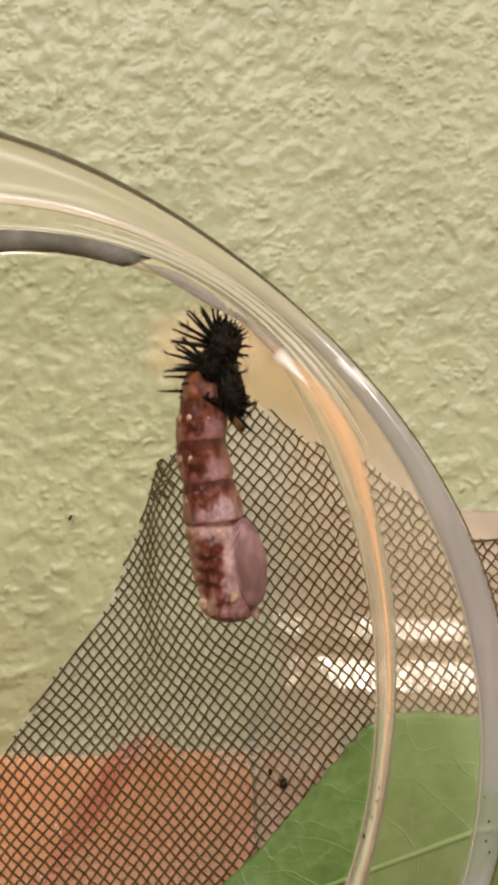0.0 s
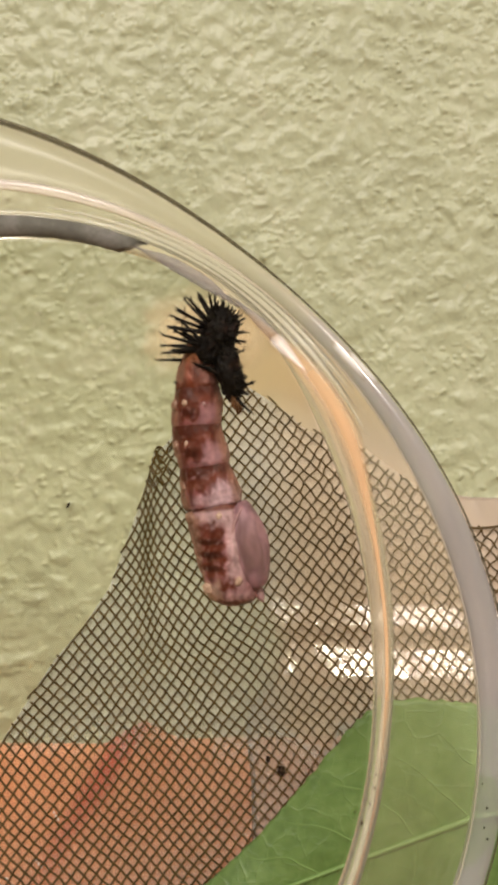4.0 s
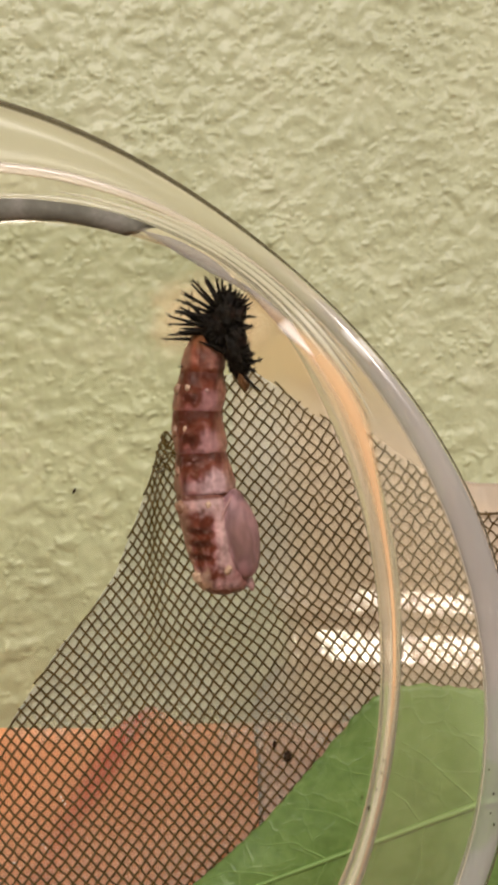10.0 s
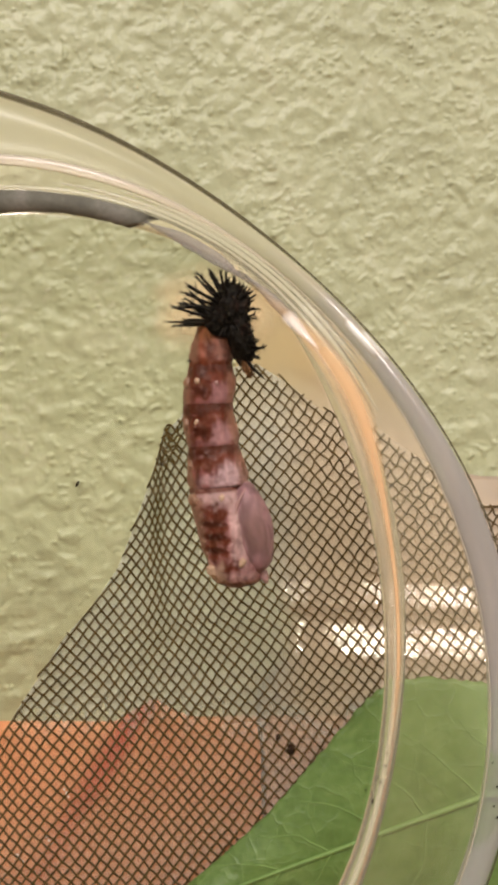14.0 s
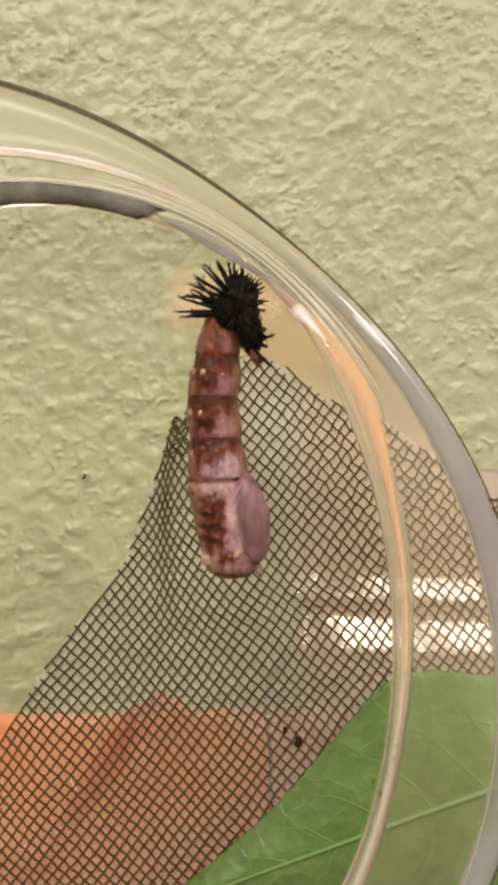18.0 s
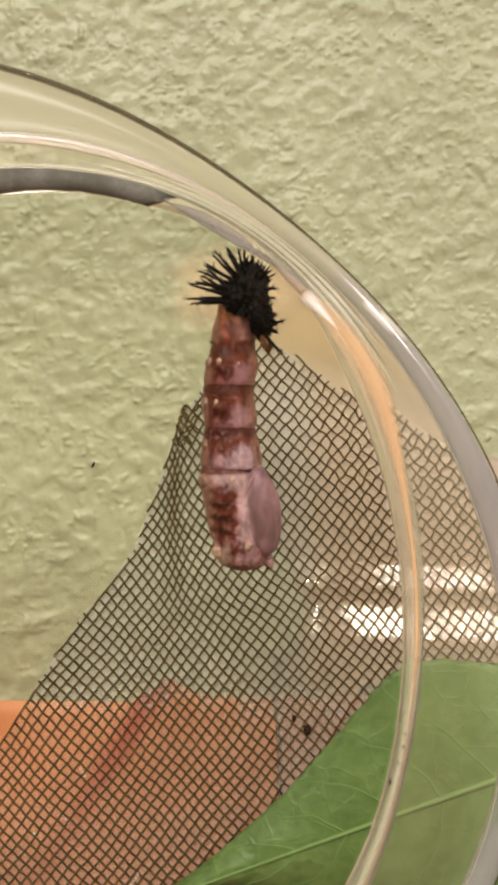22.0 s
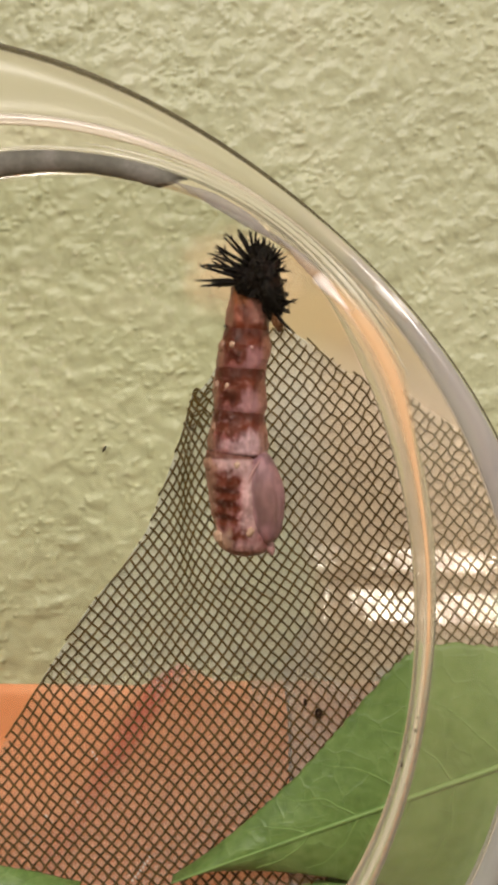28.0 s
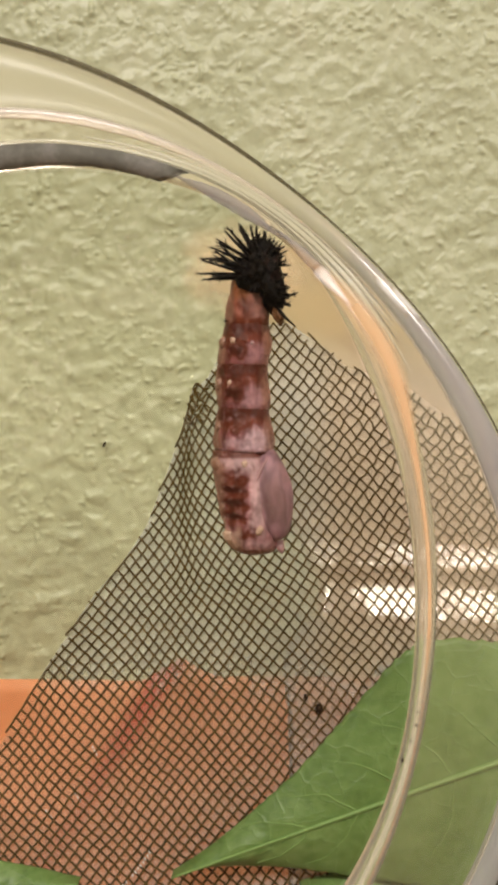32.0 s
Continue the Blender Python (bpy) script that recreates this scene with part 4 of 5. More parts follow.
def leaf(name, tip, base, half, y, label, sides=9, low=0.9, power=2.6, bend=2.0):
    """A pointed leaf from tip to base, in millimetres in a plane of depth y, with a raised midrib and side veins."""
    tip, base = Vector(tip), Vector(base)
    way = (base - tip)
    length = way.length
    way.normalize()
    up = Vector((-way.y, way.x))
    if up.y < 0:
        up = -up
    thing = new(name)
    thing.location = (tip.x * MM, y, tip.y * MM)

    def spot(s, w):
        """Place on the blade: s along the midrib, w from -1 to 1 across it."""
        u = 2 * s - 1
        straight = (1.005 - math.sqrt(u * u + 0.01)) / 0.905
        curved = max(math.sin(math.pi * min(max(s, 0.002), 0.998)), 0) ** power
        reach = half * (curved if power < 2 else max(0.5 * straight + 0.5 * curved, 0.004))
        reach *= (1 - 0.13 * math.exp(-((s - 0.27) / 0.13) ** 2) if w > 0 else low)
        wav = 1 + 0.012 * math.sin(s * 230 + 3 * math.sin(s * 40)) * abs(w) ** 6 + 0.03 * noise.noise(Vector((s * 9, w, 2)))
        p = way * (s * length) + up * (w * reach * wav) + up * (0.8 * math.sin(s * math.pi))
        quilt = 0.28 * abs(math.sin((s * sides * 1.15 + abs(w) * 0.9) * math.pi)) * min(abs(w) * 4, 1) * (1 - abs(w))
        d = -quilt + bend * abs(w) ** 1.6 * (1.0 if w > 0 else 0.95) - 0.5 * math.sin(s * 5)
        return (p.x * MM, d * MM, p.y * MM)

    rows = [[spot(i / 150, -1 + j / 20) for j in range(41)] for i in range(151)]
    part("blade", sheet(rows, 0.00025), LEAF, thing)
    rib = [Vector(spot(i / 60, 0)) - Vector((0, 0.00012, 0)) for i in range(61)]
    part("midrib", tube(rib, [0.00014 + 0.00048 * i / 60 for i in range(61)], 8), VEIN, thing, "pale raised midrib")
    for side in (1, -1):
        for k in range(sides):
            s0 = 0.2 + (k + 0.4) / sides * 0.75
            pts = []
            for i in range(22):
                w = i / 21 * 0.8
                s = s0 - 0.09 * w - 0.05 * w * w + 0.012 * noise.noise(Vector((k * 2.1, w * 4, side)))
                if s > 0.01:
                    pts.append(Vector(spot(s, w * side)) - Vector((0, 0.00003, 0)))
            if len(pts) > 4:
                part("side_vein", tube(pts, [0.00014 * (1 - 0.75 * i / len(pts)) for i in range(len(pts))], 5), VEIN, thing)
    return tagged(thing, label, "leaf")


leaf("leaf", (-14.32, 19.93), (60.78, 46.77), 16.75, 0.1416, "large fresh green leaf with pale veins inside the cup", 9, 0.94)
leaf("leaf", (-26.45, 18.48), (-60.29, 14.32), 4.2, 0.1426, "narrow green leaf low in the cup", 6, 1.0, 1.2)
leaf("leaf", (2.10, 17.92), (23.06, 14.45), 3.2, 0.1438, "small dark green leaf under the large leaf", 6, 1.0, 1.2)

# ---- droppings and specks ----


def pellet(name, x, y, z, r, mat, label, stretch=1.3):
    rings = []
    for i in range(9):
        a = math.pi * (0.04 + 0.92 * i / 8)
        rr = r * math.sin(a) * (1 + 0.12 * math.sin(i * 2.3))
        rings.append([(rr * math.cos(t) * (1 + 0.1 * math.cos(3 * t)), rr * math.sin(t), -r * stretch * math.cos(a)) for t in [k * math.pi / 5 for k in range(10)]])
    ob = part(name, loft(rings), mat)
    ob.location = (x * MM, y, z * MM)
    return tagged(ob, label, "dropping" if name == "dropping" else "speck")


for (x, z), r, s in (((4.37, 41.03), 0.0005, 1.35), ((2.69, 42.49), 0.00028, 1.8)):
    pellet("dropping", x, 0.1448, z, r, FRASS, "small dark caterpillar dropping caught on the screen", s)
x, z = (-29.20, 72.71)
pellet("speck", x, 0.1838, z, 0.00022, FRASS, "tiny dark speck on the painted wall", 2.6).rotation_euler = (0, 0.5, 0)
for (x, z), r in (((12.87, 50.76), 0.00008), ((12.70, 49.47), 0.0001), ((11.97, 48.30), 0.00007), ((12.20, 47.85), 0.00009), ((11.41, 45.95), 0.00013), ((10.74, 47.06), 0.00007)):
    pellet("speck", x, 0.1113, z, r, FRASS, "tiny dark speck on the base ring of the cup", 1.8)
for (x, z), r in (((29.03, 41.28), 0.00009), ((29.59, 38.28), 0.00012), ((29.24, 35.84), 0.0001), ((29.66, 34.45), 0.00012)):
    pellet("speck", x, 0.1385, z, r, FRASS, "tiny dark speck on the rim of the cup", 1.4)

def lint(x, z, turn, count):
    """A row of tiny white flecks stuck along a strand of the screen."""
    rnd, pieces = random.Random(int(x * 7)), []
    for k in range(count):
        a = radians(turn)
        px, pz = x + math.cos(a) * 0.55 * k, z + math.sin(a) * 0.55 * k
        pieces.append(tube([((px + rnd.uniform(-0.15, 0.15)) * MM, 0.14505, (pz - 0.18) * MM), (px * MM, 0.1450, pz * MM), ((px + rnd.uniform(-0.2, 0.2)) * MM, 0.14505, (pz + 0.18) * MM)], [0.00006, 0.00013, 0.00005], 6))
    return tagged(part("lint", joined(pieces), LINT), "tiny white lint flecks stuck to the screen", "lint")


for x, z, turn, count in ((-19.7, 18.6, 54, 8), (-21.3, 16.8, 50, 3), (-24.9, 35.6, -58, 3), (-27.2, 29.4, -55, 3), (-33.6, 23.0, 50, 4), (-31.0, 27.0, -50, 3)):
    lint(x, z, turn, count)

# ---- the caterpillar turning into a chrysalis ----
ATTACH = (-0.003355, 0.121, 0.09559)
# depth below the silk pad, offset sideways, half width: millimetres
SHAPE = [(0.6, -0.3, 1.8), (1.8, -0.85, 2.05), (3.2, -1.1, 2.15), (5.0, -1.35, 2.25), (6.2, -1.5, 2.45), (7.9, -1.65, 2.68), (10.2, -1.9, 2.74), (12.5, -1.9, 2.78), (14.7, -1.65, 2.85), (17.0, -1.5, 3.05),
         (19.3, -1.4, 3.35), (20.4, -1.2, 3.62), (23.1, -0.6, 3.6), (26.1, -0.3, 3.42), (28.3, -0.05, 3.35), (29.3, 0.05, 3.0), (29.8, 0.05, 1.9)]


def body_at(s):
    return step(s, [(a, b) for a, b, c in SHAPE]), step(s, [(a, c) for a, b, c in SHAPE])


def body_piece(name, s0, s1, mat, parent, label, swell=0.05, neck=0.04, hem=0.07, right=1.0):
    """A segment of the body between two depths, about its own middle: tucked in above, swelling to a fold below."""
    sm = (s0 + s1) / 2
    cx = body_at(sm)[0]
    rings = []
    for i in range(33):
        q = i / 32
        s = s0 + (s1 - s0) * q
        x, r = body_at(s)
        r *= 1 - neck * (1 - q) ** 7 - hem * q ** 9 + swell * math.sin(math.pi * q ** 1.4) - swell / 2
        row = []
        for k in range(56):
            t = 2 * math.pi * k / 56
            c, d = math.cos(t), math.sin(t)
            lump = 1 + 0.025 * math.sin(3 * t + s) * math.sin(math.pi * q) + 0.06 * noise.noise(Vector((c * 1.8, d * 1.8, s * 0.5)))
            lump += 0.035 * noise.noise(Vector((c * 4.5, d * 4.5, s * 1.3))) + 0.016 * noise.noise(Vector((c * 9, d * 9, s * 3.1)))
            wide = right if c > 0 else 1.0
            sag = 0.16 * noise.noise(Vector((c * 2.2, d * 2.2, s0))) * (q ** 4 + (1 - q) ** 4)
            row.append(((x - cx + r * lump * c * wide) * MM, r * 0.95 * lump * d * MM, (sm - s + sag) * MM))
        rings.append(row)
    ob = part(name, loft(rings), mat, parent, label)
    ob.location = (cx * MM, 0, -sm * MM)
    ob["middle"] = sm
    return ob


def blob(name, parent, centre, size, mat, label="", turn=0.0, seed=0, power=1.0, rough=0.1, crumple=0.0):
    """A smooth lump in its parent's space, sizes in millimetres."""
    rings = []
    m, k2 = (44, 60) if crumple else (18, 28)
    for i in range(m + 1):
        a = math.pi * (0.03 + 0.94 * i / m)
        row = []
        for k in range(k2):
            t = 2 * math.pi * k / k2
            q = Vector((math.sin(a) * math.cos(t) * 1.7 + seed, math.sin(a) * math.sin(t) * 1.7, math.cos(a) * 1.7))
            n = 1 + rough * noise.noise(q)
            if crumple:
                n += crumple * (0.5 - abs(noise.noise(q * 2.6))) + crumple * 0.7 * (0.4 - abs(noise.noise(q * 6.0)))
            row.append((size[0] * n * math.sin(a) ** power * math.cos(t) * MM, size[1] * n * math.sin(a) ** power * math.sin(t) * MM, -size[2] * n * math.cos(a) * MM))
        rings.append(row)
    ob = part(name, loft(rings), mat, parent, label)
    ob.location, ob.rotation_euler = [c * MM for c in centre], (0, radians(turn), 0)
    return ob


def spine(parent, root, way, length, rnd, thick=0.15, barbs=0):
    """One branched black spine with short side barbs."""
    root, way = Vector(root), Vector(way).normalized()
    bend = Vector((rnd.uniform(-1, 1), rnd.uniform(-1, 1), rnd.uniform(-1, 1))) * 0.12
    pts = [root + way * (length * q) + bend * (length * q * q) for q in (0, 0.3, 0.6, 0.85, 1)]
    pieces = [tube([p * MM for p in pts], [thick * MM * r for r in (1.3, 1.0, 0.8, 0.55, 0.15)], 6)]
    for _ in range(barbs or rnd.randint(2, 3)):
        q = rnd.uniform(0.3, 0.9)
        p = root + way * (length * q) + bend * (length * q * q)
        d = (way * 1.2 + Vector((rnd.uniform(-1, 1), rnd.uniform(-1, 1), rnd.uniform(-1, 1)))).normalized()
        pieces.append(tube([p * MM, (p + d * (0.25 + length * 0.13)) * MM], [thick * 0.5 * MM, 0.03 * MM], 4))
    part("spine", joined(pieces), SPINE, parent)


def skin_strip(parent, points, radii, seed):
    """A wrinkled rope of pushed-back skin along points, in millimetres."""
    rings = []
    for i, p in enumerate(points):
        row = []
        for k in range(20):
            t = 2 * math.pi * k / 20
            r = radii[i] * (1 + 0.5 * noise.noise(Vector((math.cos(t) * 2 + seed, math.sin(t) * 2, i * 0.9))))
            row.append(((p[0] + 0.2 * r * math.cos(t)) * MM, (p[1] + r * math.sin(t)) * MM, (p[2] + r * math.cos(t)) * MM))
        rings.append(row)
    return part("skin_fold", loft(rings), SKIN, parent, "rolled edge of black skin")


def caterpillar():
    rnd = random.Random(7)
    body = tagged(new("caterpillar"), "hanging caterpillar shedding black spiny skin, red-brown chrysalis emerging", "caterpillar")
    body.location = ATTACH
    part("silk_pad", joined([tube([(0.0012 * math.cos(a) * q, 0.0012 + 0.0004 * q, 0.0026 + 0.0008 * math.sin(a) * q) for q in (0.1, 0.6, 1.5)], [0.0003, 0.0002, 0.00006], 5) for a in [i * 0.7 for i in range(9)]]), SILK, body, "pale silk pad")
    mat = part("silk_mat", sheet([[((-9 + 18 * i / 24) * MM, (5.6 + 0.3 * noise.noise(Vector((i * 0.3, j * 0.3, 1)))) * MM, (-7 + 14 * j / 20) * MM) for i in range(25)] for j in range(21)], 0.0001), SILKMAT, body, "thin tan silk mat")
    mat.visible_shadow = False
    part("cremaster", tube([(0.0002, 0.0004, 0.0022), (0, 0.0002, 0.0008), (-0.0003, 0, -0.001)], [0.0007, 0.0009, 0.0014], 10), SKIN, body, "dark stalk")
    segs = [body_piece("abdomen_segment", 0.9, 6.5, RINGS[0], body, "amber-brown tail segment", 0.02, 0.04, 0.06),
            body_piece("abdomen_segment", 5.9, 10.6, RINGS[1], body, "red-brown banded segment"),
            body_piece("abdomen_segment", 10.0, 15.1, RINGS[2], body, "red-brown banded segment"),
            body_piece("abdomen_segment", 14.5, 19.3, RINGS[3], body, "red-brown banded segment", 0.05, 0.04, 0.08)]
    thorax = body_piece("thorax", 18.7, 29.8, THORAX, body, "pinkish thorax and head", 0.04, 0.06, 0.16, 0.8)
    moving = segs + [thorax]
    # cream and tan tubercles on each ring; the cream also paints their glints
    for ob in segs[1:]:
        sm = ob["middle"]
        w = body_at(sm)[1]
        last = ob is segs[3]
        blob("tubercle", ob, (-0.42 * w, -0.78 * w, 0.35 if not last else -1.0), (0.38, 0.4, 0.42) if not last else (0.3, 0.36, 0.26), CREAM, "cream tubercle", 20, sm, 1, 0.3)
        blob("tubercle", ob, (-0.82 * w, -0.40 * w, 0.2), (0.45, 0.6, 0.7), TANM, "tan tubercle", 10, sm + 3, 1, 0.3)
        blob("tubercle", ob, (0.30 * w, -0.86 * w, 0.1 if not last else -1.05), (0.22, 0.2, 0.22), PINK, "small pink tubercle", 0, sm + 5, 1, 0.3)
    blob("tubercle", segs[0], (-0.95, -1.68, -1.2), (0.3, 0.3, 0.32), CREAM, "cream tubercle", 0, 2, 1, 0.3)
    blob("tubercle", segs[0], (-1.7, -0.9, -1.4), (0.35, 0.4, 0.5), TANM, "tan tubercle", 0, 6, 1, 0.3)
    # small dark pores in a row on the lowest ring
    for dx, dz in ((-0.15, -1.1), (0.12, -1.35), (0.55, -1.0), (0.72, -0.3)):
        w = body_at(segs[3]["middle"])[1]
        blob("pore", segs[3], (dx * w, -0.93 * w * math.sqrt(1 - dx * dx), dz), (0.2, 0.14, 0.18), POREM, "dark pore", 0, dz)
    # thorax: wing case with its raised front edge, shoulder knob, cream knobs down the back, head corners
    blob("wing_case", thorax, (2.0, -1.2, 0.45), (2.32, 2.3, 4.95), WING, "smooth grey-lilac wing case", -4, 2, 0.9, 0.08)
    ridge = [(1.9, -2.3, 4.75), (1.35, -2.68, 4.1), (0.8, -2.9, 3.1), (0.4, -3.05, 1.7), (0.18, -3.1, 0.2), (0.22, -3.1, -1.3), (0.5, -3.05, -2.6), (0.9, -2.95, -3.3)]
    part("wing_edge", tube([Vector(p) * MM for p in ridge], [r * MM for r in (0.1, 0.16, 0.18, 0.14, 0.12, 0.14, 0.2, 0.12)], 8), WINGEDGE, thorax, "pale pink raised wing edge")
    # pale knob whose colour paints a glint on the head
    blob("head_knob", thorax, (0.75, -3.2, -2.75), (0.36, 0.35, 0.5), CREAM, "pale knob painting a glint", 30, 3, 1, 0.3)
    part("head_peg", tube([(0.0027, -0.0010, -0.0043), (0.0030, -0.0012, -0.0050), (0.0031, -0.0013, -0.0055)], [0.0006, 0.0004, 0.0001], 8), PINK, thorax, "small pink peg")
    blob("shoulder", thorax, (-3.45, -1.1, 4.1), (0.8, 1.2, 0.85), TANM, "tan shoulder knob", 0, 4, 1, 0.25)
    for dx, dy, dz, r in ((-2.2, -2.45, 4.2, 0.46), (-0.7, -3.02, 4.15, 0.38), (-2.85, -1.6, 2.6, 0.4), (-2.95, -1.4, 1.2, 0.42), (-2.8, -1.4, -0.3, 0.42), (-2.6, -1.5, -1.8, 0.44), (-2.45, -1.7, -3.4, 0.62)):
        blob("tubercle", thorax, (dx, dy, dz), (r, r, r * 1.1), CREAM if dx > -2.5 else TANM, "cream tubercle" if dx > -2.5 else "tan tubercle", 0, dz, 1, 0.4)
    # the shed skin, bunched at the top
    cap = blob("shed_skin", body, (0.55, -0.9, -0.6), (1.5, 2.0, 2.4), SKIN, "crumpled black spiny skin", 14, 1, 0.9, 0.25, 0.4)
    flap = blob("skin_flap", body, (1.5, -1.5, -3.0), (1.15, 1.35, 2.7), SKIN, "black spiny skin fold", -14, 9, 0.9, 0.25, 0.45)
    tuft = blob("skin_tuft", body, (-0.7, -1.5, -1.9), (1.15, 1.35, 1.4), SKIN, "black spiny skin fold", 10, 5, 0.9, 0.25, 0.45)
    hem = skin_strip(body, [(-1.1 + 2.3 * math.cos(radians(a)), 2.25 * math.sin(radians(a)), -1.5 * max(a - 215, 0) / 100) for a in range(236, 337, 10)], [0.05 + 0.045 * k for k in range(11)], 3)
    hem.location = (0, 0, -3.0 * MM)
    # a starburst of long spines to the one side, short ones on the other
    for k in range(15):
        a = radians(74 + 122 * (k + rnd.uniform(-0.35, 0.35)) / 14)
        long = rnd.uniform(2.0, 2.9) + 2.0 * max(-math.cos(a), 0) ** 1.5
        d = Vector((math.cos(a), rnd.uniform(-0.6, 0.1), math.sin(a)))
        spine(cap, (d.x * 0.9 - 0.4, d.y * 1.2 - 0.3, d.z * 1.2 + 0.2), d, long, rnd, 0.2)
    for k in range(15):
        a = radians(-75 + 150 * (k + rnd.uniform(-0.4, 0.4)) / 14)
        d = Vector((math.cos(a), rnd.uniform(-0.7, 0.1), math.sin(a)))
        spine(cap, (d.x * 1.2, d.y * 1.5, d.z * 1.8), d, rnd.uniform(1.4, 2.0), rnd, 0.16)
    for k in range(16):
        d = Vector((rnd.uniform(-1, 0.9), -0.8, rnd.uniform(-1.0, 1.0)))
        spine(cap, (d.x * 1.1, -1.4, d.z * 1.8), d, rnd.uniform(1.0, 1.8), rnd, 0.17)
    for k in range(7):
        a = radians(142 + 58 * (k + rnd.uniform(-0.35, 0.35)) / 6)
        d = Vector((math.cos(a), rnd.uniform(-0.5, 0.1), math.sin(a) * 0.8))
        spine(tuft, (d.x * 0.5, d.y - 0.2, d.z * 0.9), d, rnd.uniform(3.0, 4.6), rnd, 0.21)
    for k in range(7):
        d = Vector((rnd.uniform(-1, 0.2), -0.9, rnd.uniform(-0.8, 0.8)))
        spine(tuft, (d.x * 0.5, -0.9, d.z * 0.7), d, rnd.uniform(0.9, 1.7), rnd, 0.16)
    for k in range(24):
        z = -2.6 + 5.1 * (k + rnd.random()) / 24
        d = Vector((rnd.uniform(-0.3, 1), rnd.uniform(-0.8, 0.2), rnd.uniform(-0.6, 0.3)))
        spine(flap, (0.5 * d.x, 1.0 * d.y, z), d, rnd.uniform(1.4, 2.2), rnd, 0.16)
    # the hanging end of the flap, thin and brown, with two long dark spines
    blob("skin_end", flap, (-0.1, -0.2, -2.9), (0.5, 0.45, 1.4), SKINTHIN, "thin brown end of the skin", -4, 6, 0.9, 0.3, 0.4)
    spine(flap, (0.15, -0.6, -3.0), (0.42, -0.1, -1), 2.7, rnd, 0.18, 2)
    spine(flap, (0.1, -0.5, -2.2), (0.9, -0.2, -0.5), 1.8, rnd, 0.16)
    # long spines along the rolled edge
    for root, way, long, thick in (((-3.1, -0.5, 0.0), (-1, -0.12, 0.03), 3.3, 0.17), ((-2.9, -0.9, 1.5), (-1, -0.15, 0.02), 2.9, 0.16), ((-2.6, -1.4, 0.9), (-1, -0.3, -0.1), 1.3, 0.14), ((-0.9, -2.3, -0.3), (-0.4, -0.6, -0.5), 1.0, 0.14), ((0.3, -2.2, -0.9), (0.1, -0.9, -0.6), 1.0, 0.15)):
        spine(hem, root, way, long, rnd, thick)
    # one stray spine left sticking to the side of the body
    spine(segs[0], (-1.4, -1.0, -2.2), (-1, -0.1, 0.05), 1.35, rnd, 0.13)
    return moving, flap, tuft, hem


SEGMENTS, FLAP, TUFT, HEM = caterpillar()

# ---- what moves ----


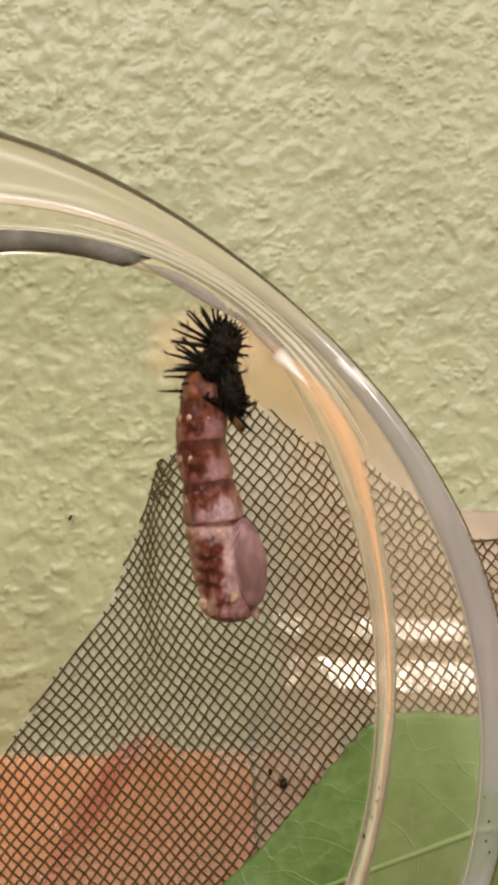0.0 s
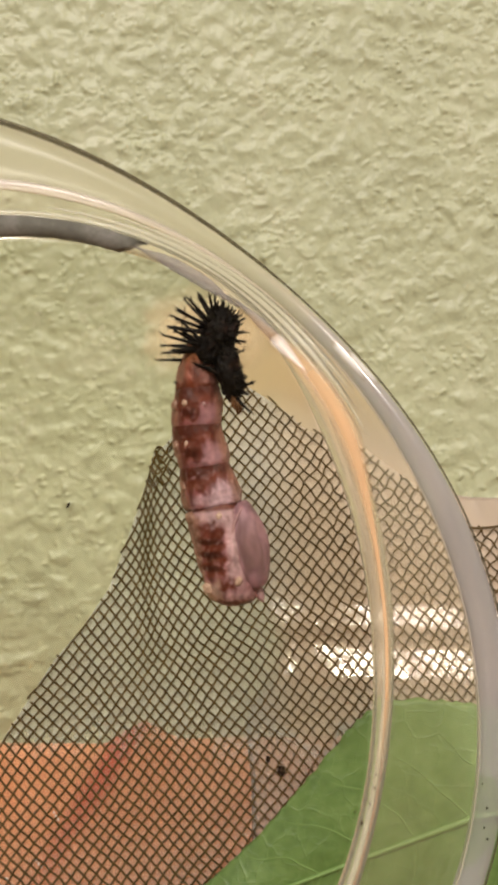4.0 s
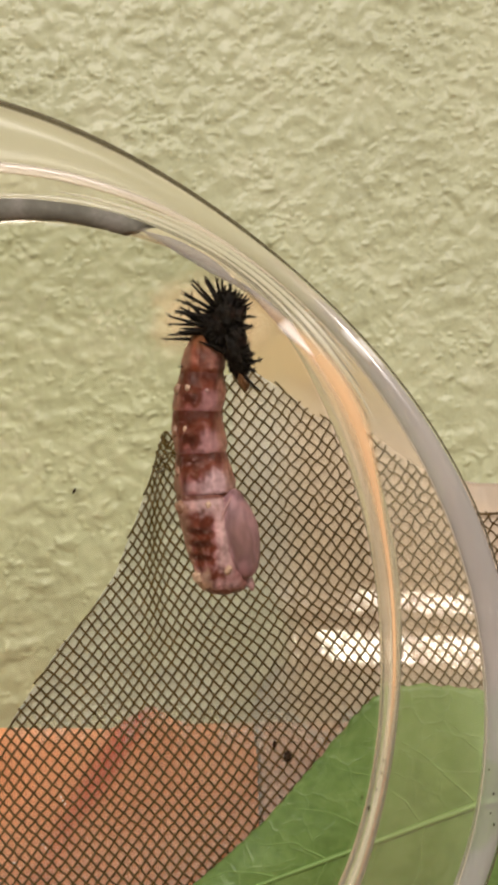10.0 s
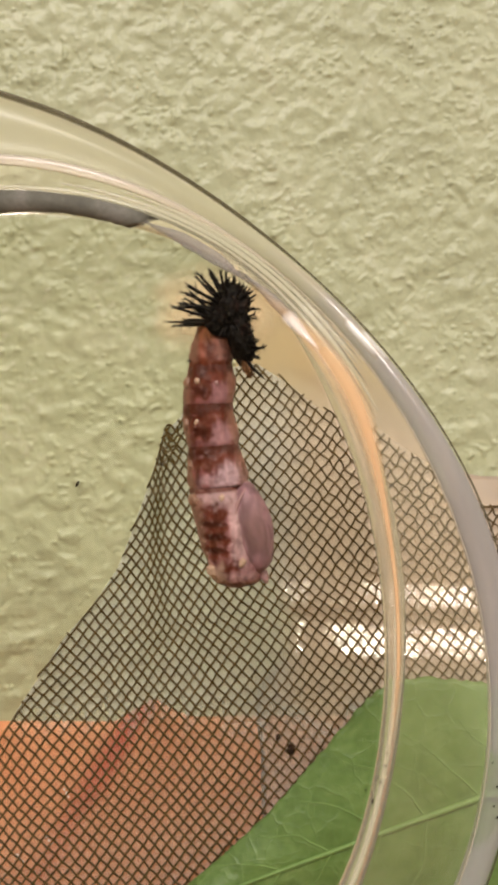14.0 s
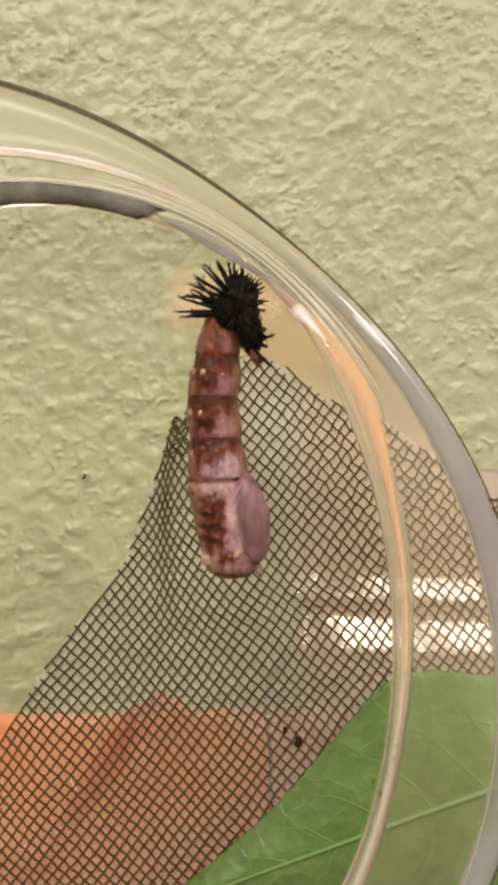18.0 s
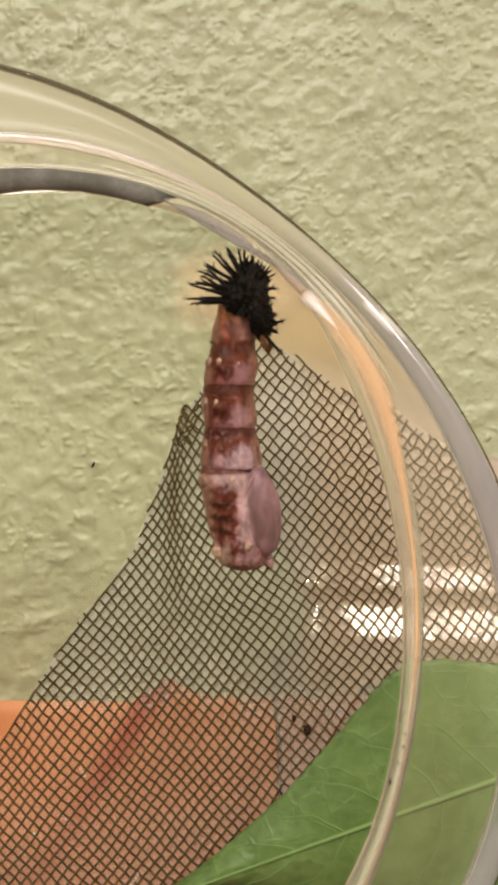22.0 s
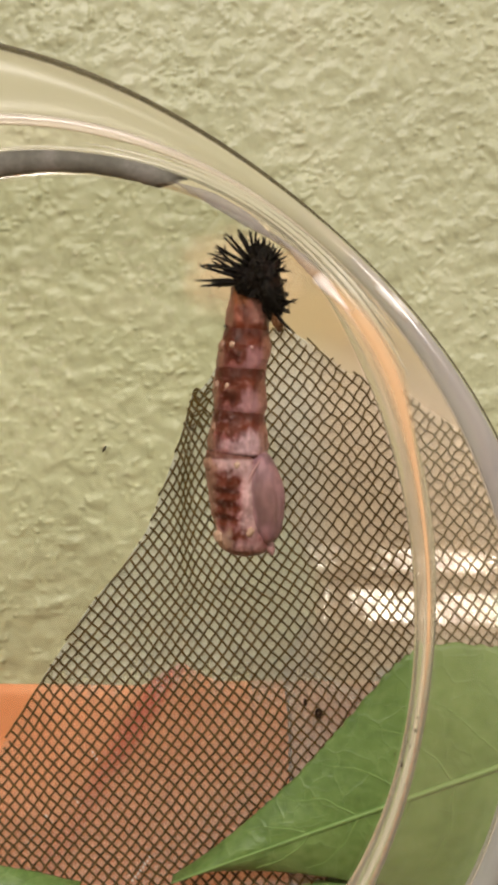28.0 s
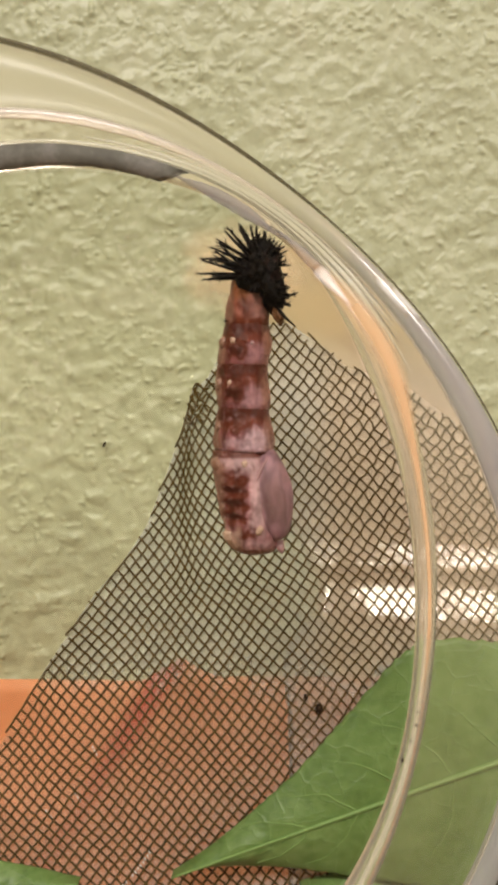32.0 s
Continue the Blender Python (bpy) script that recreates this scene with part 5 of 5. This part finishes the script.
def motions():
    """The body swings and bends below its silk pad while the old skin creeps up. Rows: seconds, lean, bend, curl and stretch."""
    first = [(0, -0.108, 0.149, -0.033, 0.002), (0.5, -0.139, 0.192, -0.040, 0.026), (1, -0.039, 0.073, -0.012, 0.004), (1.5, 0.054, 0.041, -0.014, 0.006), (2, -0.077, 0.116, -0.028, 0.002), (2.5, -0.014, 0.072, -0.026, -0.001), (3, 0.026, 0.004, -0.011, 0.004), (3.5, -0.168, 0.203, -0.041, 0.022)]
    second = [(5.5, -0.082, 0.077, -0.013, -0.008), (6, 0.021, -0.008, -0.003, -0.009), (6.5, -0.205, 0.138, -0.024, -0.001), (7, -0.104, 0.107, -0.015, 0.007), (7.5, -0.034, 0.057, -0.009, 0.005), (8, -0.083, 0.079, -0.012, 0.018), (8.5, -0.055, 0.047, -0.009, 0.016), (9, 0.000, 0.000, 0.000, 0.000), (9.5, -0.175, 0.151, -0.030, 0.001), (10, -0.157, 0.099, -0.013, 0.003), (10.5, -0.033, 0.042, 0.002, 0.005), (11, -0.047, 0.041, -0.002, 0.012), (11.5, -0.036, 0.009, 0.004, 0.013), (12, 0.054, -0.034, 0.005, -0.008), (12.5, -0.092, 0.078, -0.011, -0.001), (13, -0.098, 0.095, -0.018, 0.003), (13.5, -0.104, 0.067, -0.004, -0.009), (14, -0.057, 0.066, -0.009, 0.002), (14.5, -0.046, 0.024, 0.000, 0.012)]
    third = [(16.5, -0.031, 0.058, -0.004, -0.004), (17, -0.044, 0.071, -0.005, -0.003), (17.5, -0.025, 0.022, -0.000, 0.006), (18, -0.057, 0.029, -0.002, 0.008), (18.5, -0.031, 0.007, -0.001, -0.007), (19, 0.069, -0.043, 0.007, -0.009), (19.5, -0.190, 0.172, -0.030, -0.003), (20, -0.170, 0.114, -0.017, -0.003), (20.5, -0.024, 0.010, 0.001, -0.003), (21, 0.033, -0.069, 0.018, 0.010), (21.5, 0.082, -0.120, 0.030, 0.005), (22, 0.104, -0.093, 0.022, -0.008), (22.5, -0.042, 0.015, 0.001, -0.003), (23, -0.042, 0.033, -0.003, -0.006), (23.5, 0.017, -0.039, 0.014, -0.012), (24, 0.095, -0.138, 0.033, 0.000), (24.5, 0.125, -0.161, 0.036, 0.007), (25, 0.174, -0.161, 0.036, -0.007), (25.5, 0.088, -0.070, 0.016, -0.013)]
    last = [(27.5, 0.214, -0.216, 0.046, -0.004), (28, 0.191, -0.190, 0.041, -0.017), (28.5, 0.060, -0.061, 0.019, -0.027), (29, 0.147, -0.121, 0.024, -0.040), (29.5, 0.168, -0.134, 0.023, -0.029), (30, 0.228, -0.297, 0.061, 0.018), (30.5, 0.285, -0.306, 0.062, 0.009), (31, 0.351, -0.304, 0.058, -0.011), (31.5, 0.309, -0.223, 0.043, -0.026), (32, 0.150, -0.125, 0.027, -0.035)]
    for ob in SEGMENTS:
        s, home, rows = ob["middle"], ob.location.copy(), []
        for t, lean, bend, curl, stretch in first + second + third + last:
            side, slope = lean * s + bend * s * s / 10 + curl * s ** 3 / 100, lean + bend * s / 5 + curl * s * s * 3 / 100
            rows.append((t, pose(home.x + side * MM, 0, home.z + stretch * s * MM, 0, -math.degrees(math.atan(slope)), 0)))
        walk(ob, rows)
    for ob, creep in ((FLAP, [(0, -2.1), (3.5, -1.5), (7, -1.0), (11, -0.5), (14.5, 0.0), (20, 0.4), (26, 0.75), (32, 0.9)]),
                      (TUFT, [(0, -0.7), (3.5, -0.3), (9, 0.0), (20, 0.3), (32, 0.4)]),
                      (HEM, [(0, -2.1), (3, -0.4), (7, -0.1), (11, 0.6), (14.5, 1.4), (20, 1.6), (32, 1.8)])):
        home, turn = ob.location.copy(), math.degrees(ob.rotation_euler.y)
        walk(ob, [(t, pose(home.x, home.y, home.z + dz * MM, 0, turn, 0)) for t, dz in creep])


motions()
